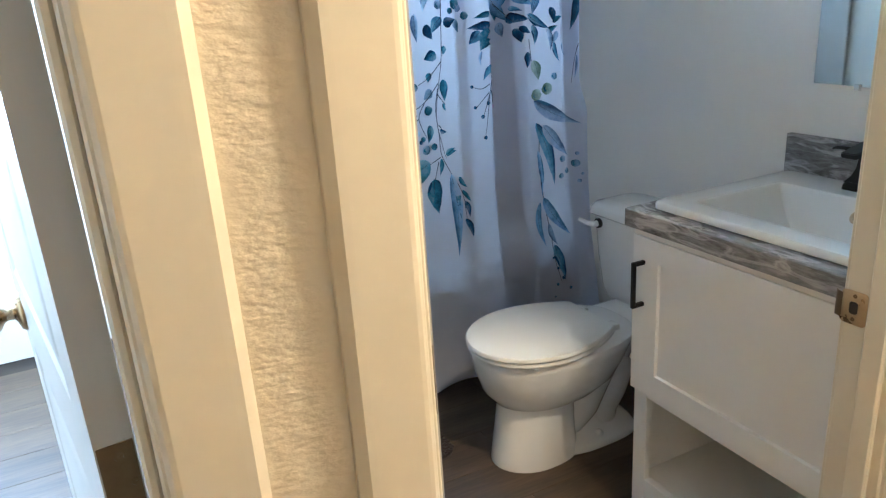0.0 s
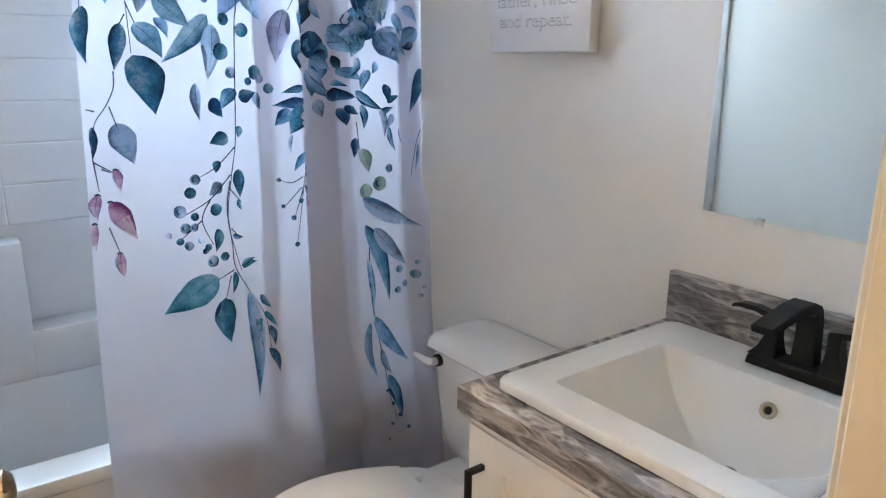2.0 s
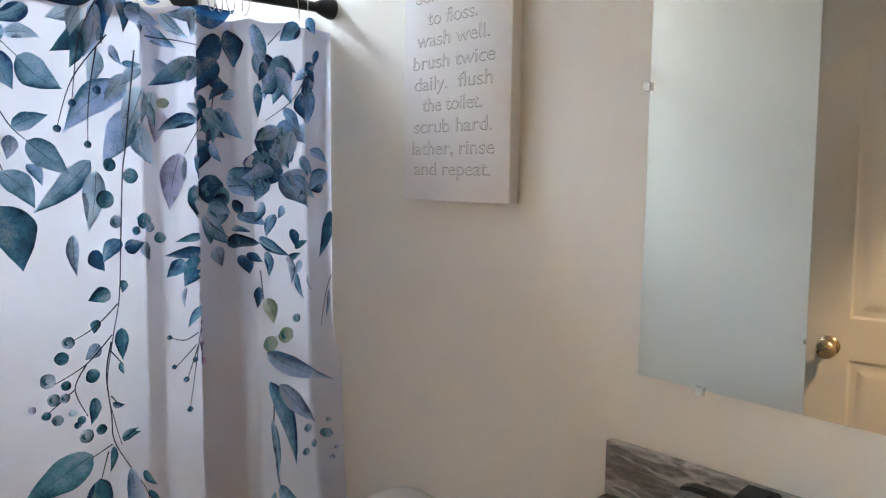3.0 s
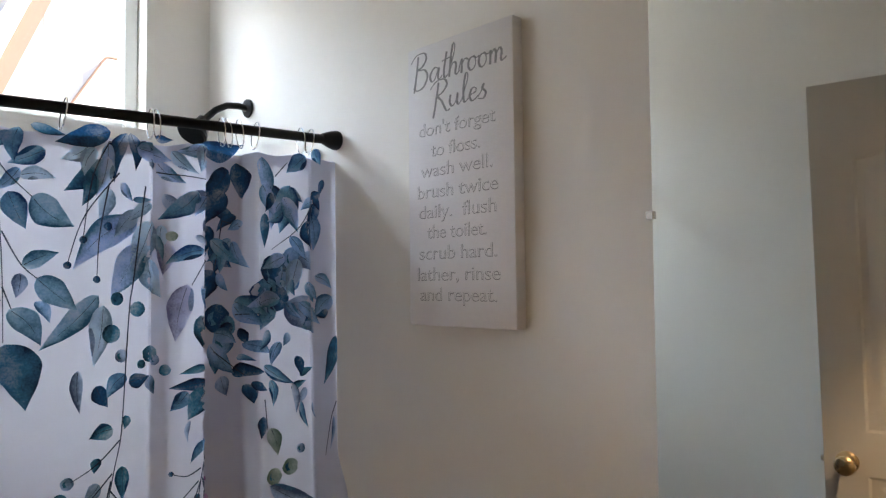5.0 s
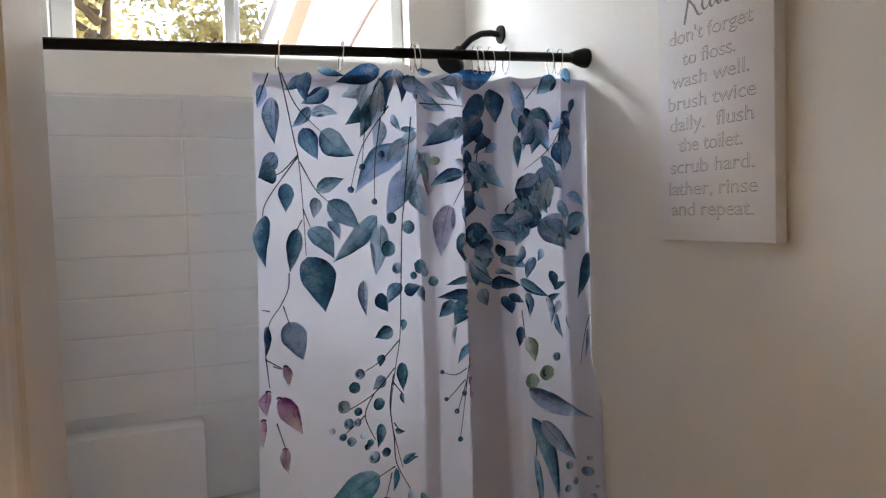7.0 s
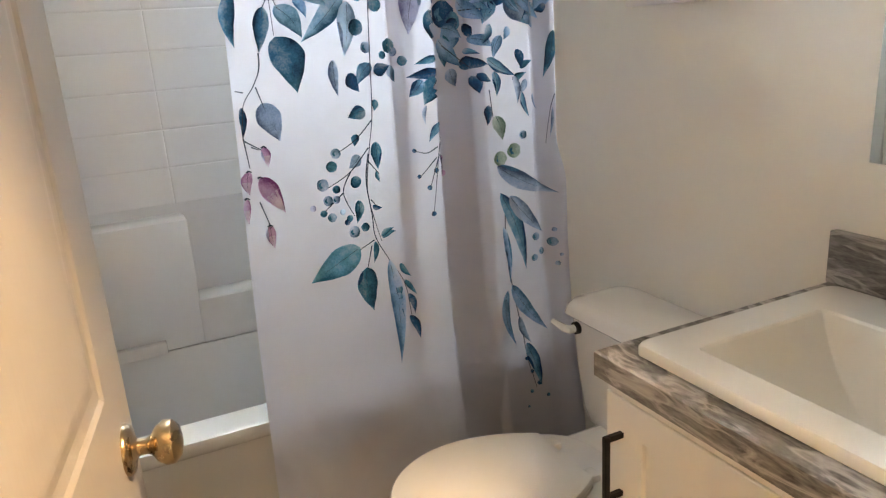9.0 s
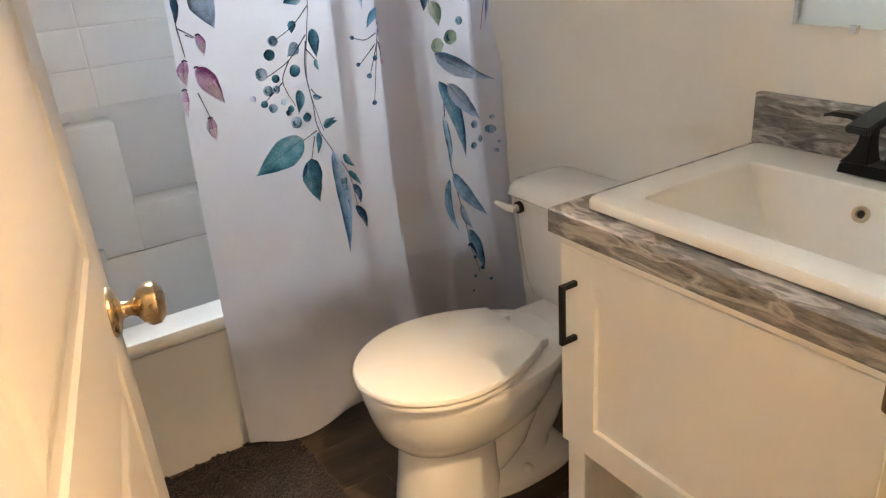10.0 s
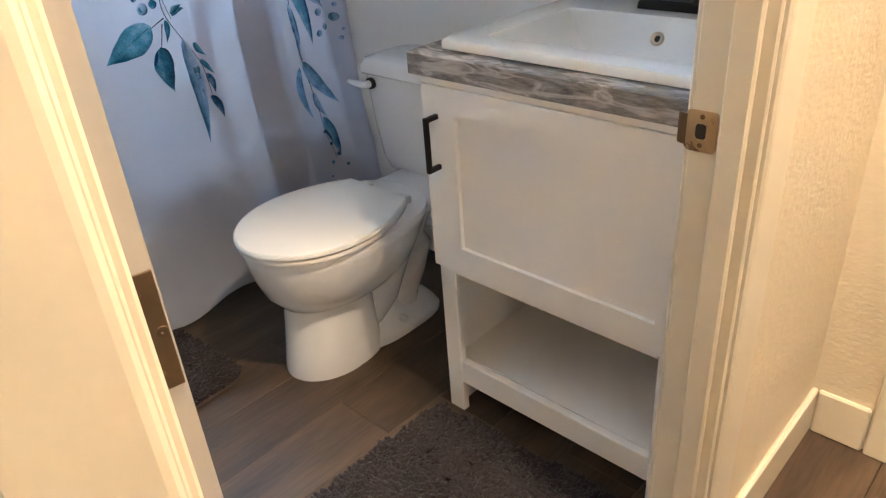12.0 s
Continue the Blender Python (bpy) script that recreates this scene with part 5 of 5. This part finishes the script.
strike = thing("strike_plate", "satin nickel strike plate screwed to the jamb", "strike plate", (1.029, 0.638, 0.867))
outline = [(a, b) for a, b, _ in rounded(0.621, 0.664, 0.840, 0.895, 0, 0.007)]
inner = [(a, b) for a, b, _ in rounded(0.6218, 0.6632, 0.8408, 0.8942, 0, 0.0065)]
plate = part("plate", rings([[(1.0294, a, b) for a, b in outline], [(1.0280, a, b) for a, b in outline], [(1.0275, a, b) for a, b in inner]]), BRASS, strike, soft=True)
lipo = [(0.662, 1.0274), (0.668, 1.0278), (0.6735, 1.0300), (0.6765, 1.0335)]
lip = rings([[(x, y, 0.847), (x, y, 0.888), (x + 0.0014, y - 0.0005, 0.888), (x + 0.0014, y - 0.0005, 0.847)] for y, x in lipo])
part("strike_lip", lip, DARKMETAL, strike, soft=True)
part("latch_hole", rings([[(1.0276, a, b) for a, b, _ in rounded(0.635, 0.650, 0.857, 0.878, 0, 0.005)], [(1.0271, a, b) for a, b, _ in rounded(0.636, 0.649, 0.858, 0.877, 0, 0.005)]]), DARK, strike)
part("hole_lip", tube([(1.0272, a, b) for a, b, _ in rounded(0.6345, 0.6505, 0.8565, 0.8785, 0, 0.005)], 0.0009, 6), BRASS, strike, soft=True)
for z in (0.849, 0.887):
    part("screw", lathe([(0.0035, 0.0), (0.003, 0.0008), (0.0012, 0.0009), (0.0006, 0.0004)], Matrix.Translation((1.0274, 0.642, z)) @ pose(0, 0, 0, 0, -90, 0), 12), DARKMETAL, strike)

# ---- hall ceiling light ----
hl = thing("ceiling_light", "plain white flush hall ceiling light base", "ceiling light", (0.98, 0.295, CEIL))
part("base", lathe([(0.10, -0.001), (0.10, -0.012), (0.09, -0.018), (0.02, -0.02)], Matrix.Translation((0.98, 0.295, CEIL)), 32), TRIM, hl, soft=True)

# ---- bath mats ----


def bath_mat(label, cx, cy, hx, hy, turn, count, seed):
    rnd = random.Random(seed)
    m = thing("bath_mat", label, "bath mat", (cx, cy, 0), group="bath mats")
    T = pose(cx, cy, 0.0, 0, 0, turn)
    base = rings([[T @ Vector(p) for p in rounded(-hx, hx, -hy, hy, z, 0.05, 6)] for z in (0.001, 0.009)])
    part("backing", base, mat("mat_backing", (0.10, 0.072, 0.065), 0.9, vary=0.1, scale=20), m, "taupe bound edge")
    verts, faces = [], []
    for _ in range(count):
        x, y = rnd.uniform(-hx, hx), rnd.uniform(-hy, hy)
        ex, ey = max(0, abs(x) - hx + 0.05), max(0, abs(y) - hy + 0.05)
        if math.hypot(ex, ey) > 0.046:
            continue
        nv = noise.noise((x * 9 + seed, y * 9, 0.3)) + 0.5 * noise.noise((x * 25, y * 25 + seed, 2.0))
        lean = Vector((math.cos(nv * 5.0), math.sin(nv * 5.0))) * (0.35 + 0.5 * abs(nv)) + Vector((rnd.uniform(-0.3, 0.3), rnd.uniform(-0.3, 0.3)))
        L, r = rnd.uniform(0.016, 0.026), rnd.uniform(0.0042, 0.0062)
        i0 = len(verts)
        for k, (t, rr) in enumerate(((0, 0.9), (0.45, 1.1), (0.85, 0.9))):
            c = Vector((x + lean.x * L * t * t * 0.9, y + lean.y * L * t * t * 0.9, 0.008 + L * t * (1 - 0.35 * t)))
            for a in range(5):
                an = 2 * math.pi * a / 5
                verts.append(T @ (c + Vector((rr * r * math.cos(an), rr * r * math.sin(an), 0))))
        verts.append(T @ Vector((x + lean.x * L * 0.95, y + lean.y * L * 0.95, 0.008 + L * 0.70)))
        for k in range(2):
            for a in range(5):
                b = (a + 1) % 5
                faces.append((i0 + 5 * k + a, i0 + 5 * k + b, i0 + 5 * k + 5 + b, i0 + 5 * k + 5 + a))
        for a in range(5):
            faces.append((i0 + 10 + a, i0 + 10 + (a + 1) % 5, i0 + 15))
    me = bpy.data.meshes.new("shag_cover")
    me.from_pydata(verts, [], faces)
    me.materials.append(RUG)
    for p in me.polygons:
        p.use_smooth = True
    ob = new("shag_cover", me)
    ob.parent = m
    ob.matrix_parent_inverse = m.matrix_basis.inverted()
    tagged(ob, "dark taupe shaggy chenille pile", kind="stuff")


bath_mat("dark taupe shaggy bath mat beside the tub", 0.572, 1.938, 0.30, 0.205, 3.0, 8500, 1)
bath_mat("dark taupe shaggy bath mat before the vanity", 0.90, 0.965, 0.225, 0.30, 1.5, 9500, 2)

# ---- beyond the window: yard, tree, neighbour's house ----
structure("ground", box(-200, 200, -200, 400, -0.3, -0.12), SOIL, "dry yard ground")
house = thing("neighbour_house", "pale sided house with a steep white and tan gable edge", "house", (5, 9, -0.5))


def rake_z(x):
    """The steep roof edge as a line in the gable's plane."""
    return 4.435 + 2.44 * (x - 2.38)


def gable_board(x0, x1, y0, y1):
    """A board along the roof edge, between two shifts from its outer line."""
    return rings([[(1.55 + x0, y, rake_z(1.55)), (1.55 + x1, y, rake_z(1.55)), (4.2 + x1, y, rake_z(4.2)), (4.2 + x0, y, rake_z(4.2))] for y in (y0, y1)])


hw = part("wall", rings([[(1.75, y, -0.5), (8.5, y, -0.5), (8.5, y, rake_z(4.2)), (4.4, y, rake_z(4.2)), (1.75, y, rake_z(1.55))] for y in (8.95, 9.8)]), SIDING, house)
for x in (2.72, 3.12, 3.52, 3.92):
    part("batten", box(x - 0.008, x + 0.008, 8.940, 8.9495, -0.5, rake_z(x - 0.36)), SIDING, hw)
part("roof", gable_board(-0.03, 0.02, 8.88, 9.85), ROOFING, house)
part("fascia", gable_board(-0.02, 0.165, 8.86, 8.92), TRIM, house, "white edge board of the gable")
part("barge_board", gable_board(0.160, 0.345, 8.895, 8.9485), FASCIA, house, "tan barge board under the roof edge")
part("bay", rings([[(2.70, y, 3.02), (4.6, y, 3.02), (4.6, y, 4.03), (3.31, y, 4.03)] for y in (8.86, 8.9485)]), VINYL, house, "white raised panel on the wall")
part("bay_trim", tube([(2.70, 8.852, 3.02), (3.305, 8.852, 4.025), (3.35, 8.852, 4.04), (4.6, 8.852, 4.04)], 0.016, 6), FASCIA, house)


def tree(label, x, y, height, spread, leaves, seed):
    rnd = random.Random(seed)
    t = thing("tree", label, "tree", (x, y, -0.5))
    trunk = tube([(x, y, -0.5), (x + 0.1, y, height * 0.25), (x, y + 0.1, height * 0.55), (x + 0.15, y, height * 0.85)], [0.22, 0.17, 0.11, 0.03], 10)
    tips = []
    for k in range(16):
        a, h = rnd.uniform(0, 6.28), rnd.uniform(0.25, 0.8) * height
        p0 = Vector((x, y, h))
        p2 = p0 + Vector((math.cos(a) * spread * rnd.uniform(0.5, 0.95), math.sin(a) * spread * rnd.uniform(0.5, 0.95), rnd.uniform(0.2, 0.3 * height)))
        p1 = (p0 + p2) / 2 + Vector((0, 0, -0.15))
        tube([p0, p1, p2], [0.06, 0.035, 0.012], 6, bm=trunk)
        tips += [p1, p2, (p1 + p2) / 2, p2 + Vector((rnd.uniform(-1, 1), rnd.uniform(-1, 1), rnd.uniform(-0.5, 0.7))) * 0.6]
    part("trunk", trunk, BARK, t, soft=True)
    verts, faces = [], []
    for _ in range(leaves):
        c = rnd.choice(tips) + Vector((rnd.gauss(0, 0.33), rnd.gauss(0, 0.33), rnd.gauss(0, 0.27)))
        u = Vector((rnd.uniform(-1, 1), rnd.uniform(-1, 1), rnd.uniform(-1, 1))).normalized() * rnd.uniform(0.035, 0.085)
        v = u.orthogonal().normalized() * u.length * 0.5
        i = len(verts)
        verts += [c - u, c + v, c + u, c - v]
        faces.append((i, i + 1, i + 2, i + 3))
    me = bpy.data.meshes.new("crown")
    me.from_pydata(verts, [], faces)
    me.materials.append(LEAFY)
    ob = new("crown", me)
    ob.parent = t
    ob.matrix_parent_inverse = t.matrix_basis.inverted()
    tagged(ob, "loose sunlit yellow-green foliage", kind="stuff")


tree("leafy yellow-green tree in the yard", 0.2, 11.0, 5.6, 2.4, 22000, 3)
tree("leafy yellow-green tree behind the neighbour's roof", 3.2, 19.0, 6.2, 2.8, 16000, 4)
tree("leafy yellow-green tree in the yard", -3.2, 12.5, 5.8, 2.6, 10000, 5)

# ---- pieces: moulded tile courses of the surround, floor planks ----
tile_mesh = {}


def course(x0, x1, z0, z1):
    key = (round(x1 - x0, 3), round(z1 - z0, 3))
    if key not in tile_mesh:
        w, h = key
        bm = rings([[(a * w, -d, c * h) for a, c in ((0, 0), (1, 0), (1, 1), (0, 1))] if not i else [(i * 1.0 + a * (w - 2 * i), -d, i * 0.8 + c * (h - 1.6 * i)) for a, c in ((0, 0), (1, 0), (1, 1), (0, 1))] for i, d in ((0, 0.0), (0.0006, 0.0008), (0.003, 0.0017), (0.010, 0.0020))])
        tile_mesh[key] = mesh_of("tile", bm, TUB)
    ob = new("tile", tile_mesh[key])
    ob.matrix_basis = Matrix.Translation((x0, NORTH - D - 0.0001, z0))
    ob.parent = sur
    ob.matrix_parent_inverse = sur.matrix_basis.inverted()


for k in range(8):
    z1 = 1.852 - 0.1215 * k
    course(WEST + 0.03, 0.6807, z1 - 0.1185, z1)
    course(0.6813, EAST - 0.03, z1 - 0.1185, z1)

plank_mesh = {}


def plank(x0, x1, y0, y1):
    key = (round(x1 - x0, 3), round(y1 - y0, 3))
    if key not in plank_mesh:
        w, h = key
        bm = rings([[(i + a * (w - 2 * i), i + c * (h - 2 * i), z) for a, c in ((0, 0), (1, 0), (1, 1), (0, 1))] for i, z in ((0.0, -0.004), (0.0, -0.0012), (0.0012, 0.0))])
        plank_mesh[key] = mesh_of("plank", bm, PLANK)
    ob = new("plank", plank_mesh[key])
    ob.matrix_basis = Matrix.Translation((x0, y0, 0.0))
    ob.parent = floor


rows = random.Random(8)
W, LEN, GAP = 0.178, 1.22, 0.0012
y = -1.91
while y < 3.08:
    x = -2.19 - rows.uniform(0, LEN)
    while x < 1.84:
        a, b = max(x, -2.19), min(x + LEN, 1.84)
        if b - a > 0.05:
            plank(a + GAP / 2, b - GAP / 2, y + GAP / 2, y + W - GAP / 2)
        x += LEN
    y += W
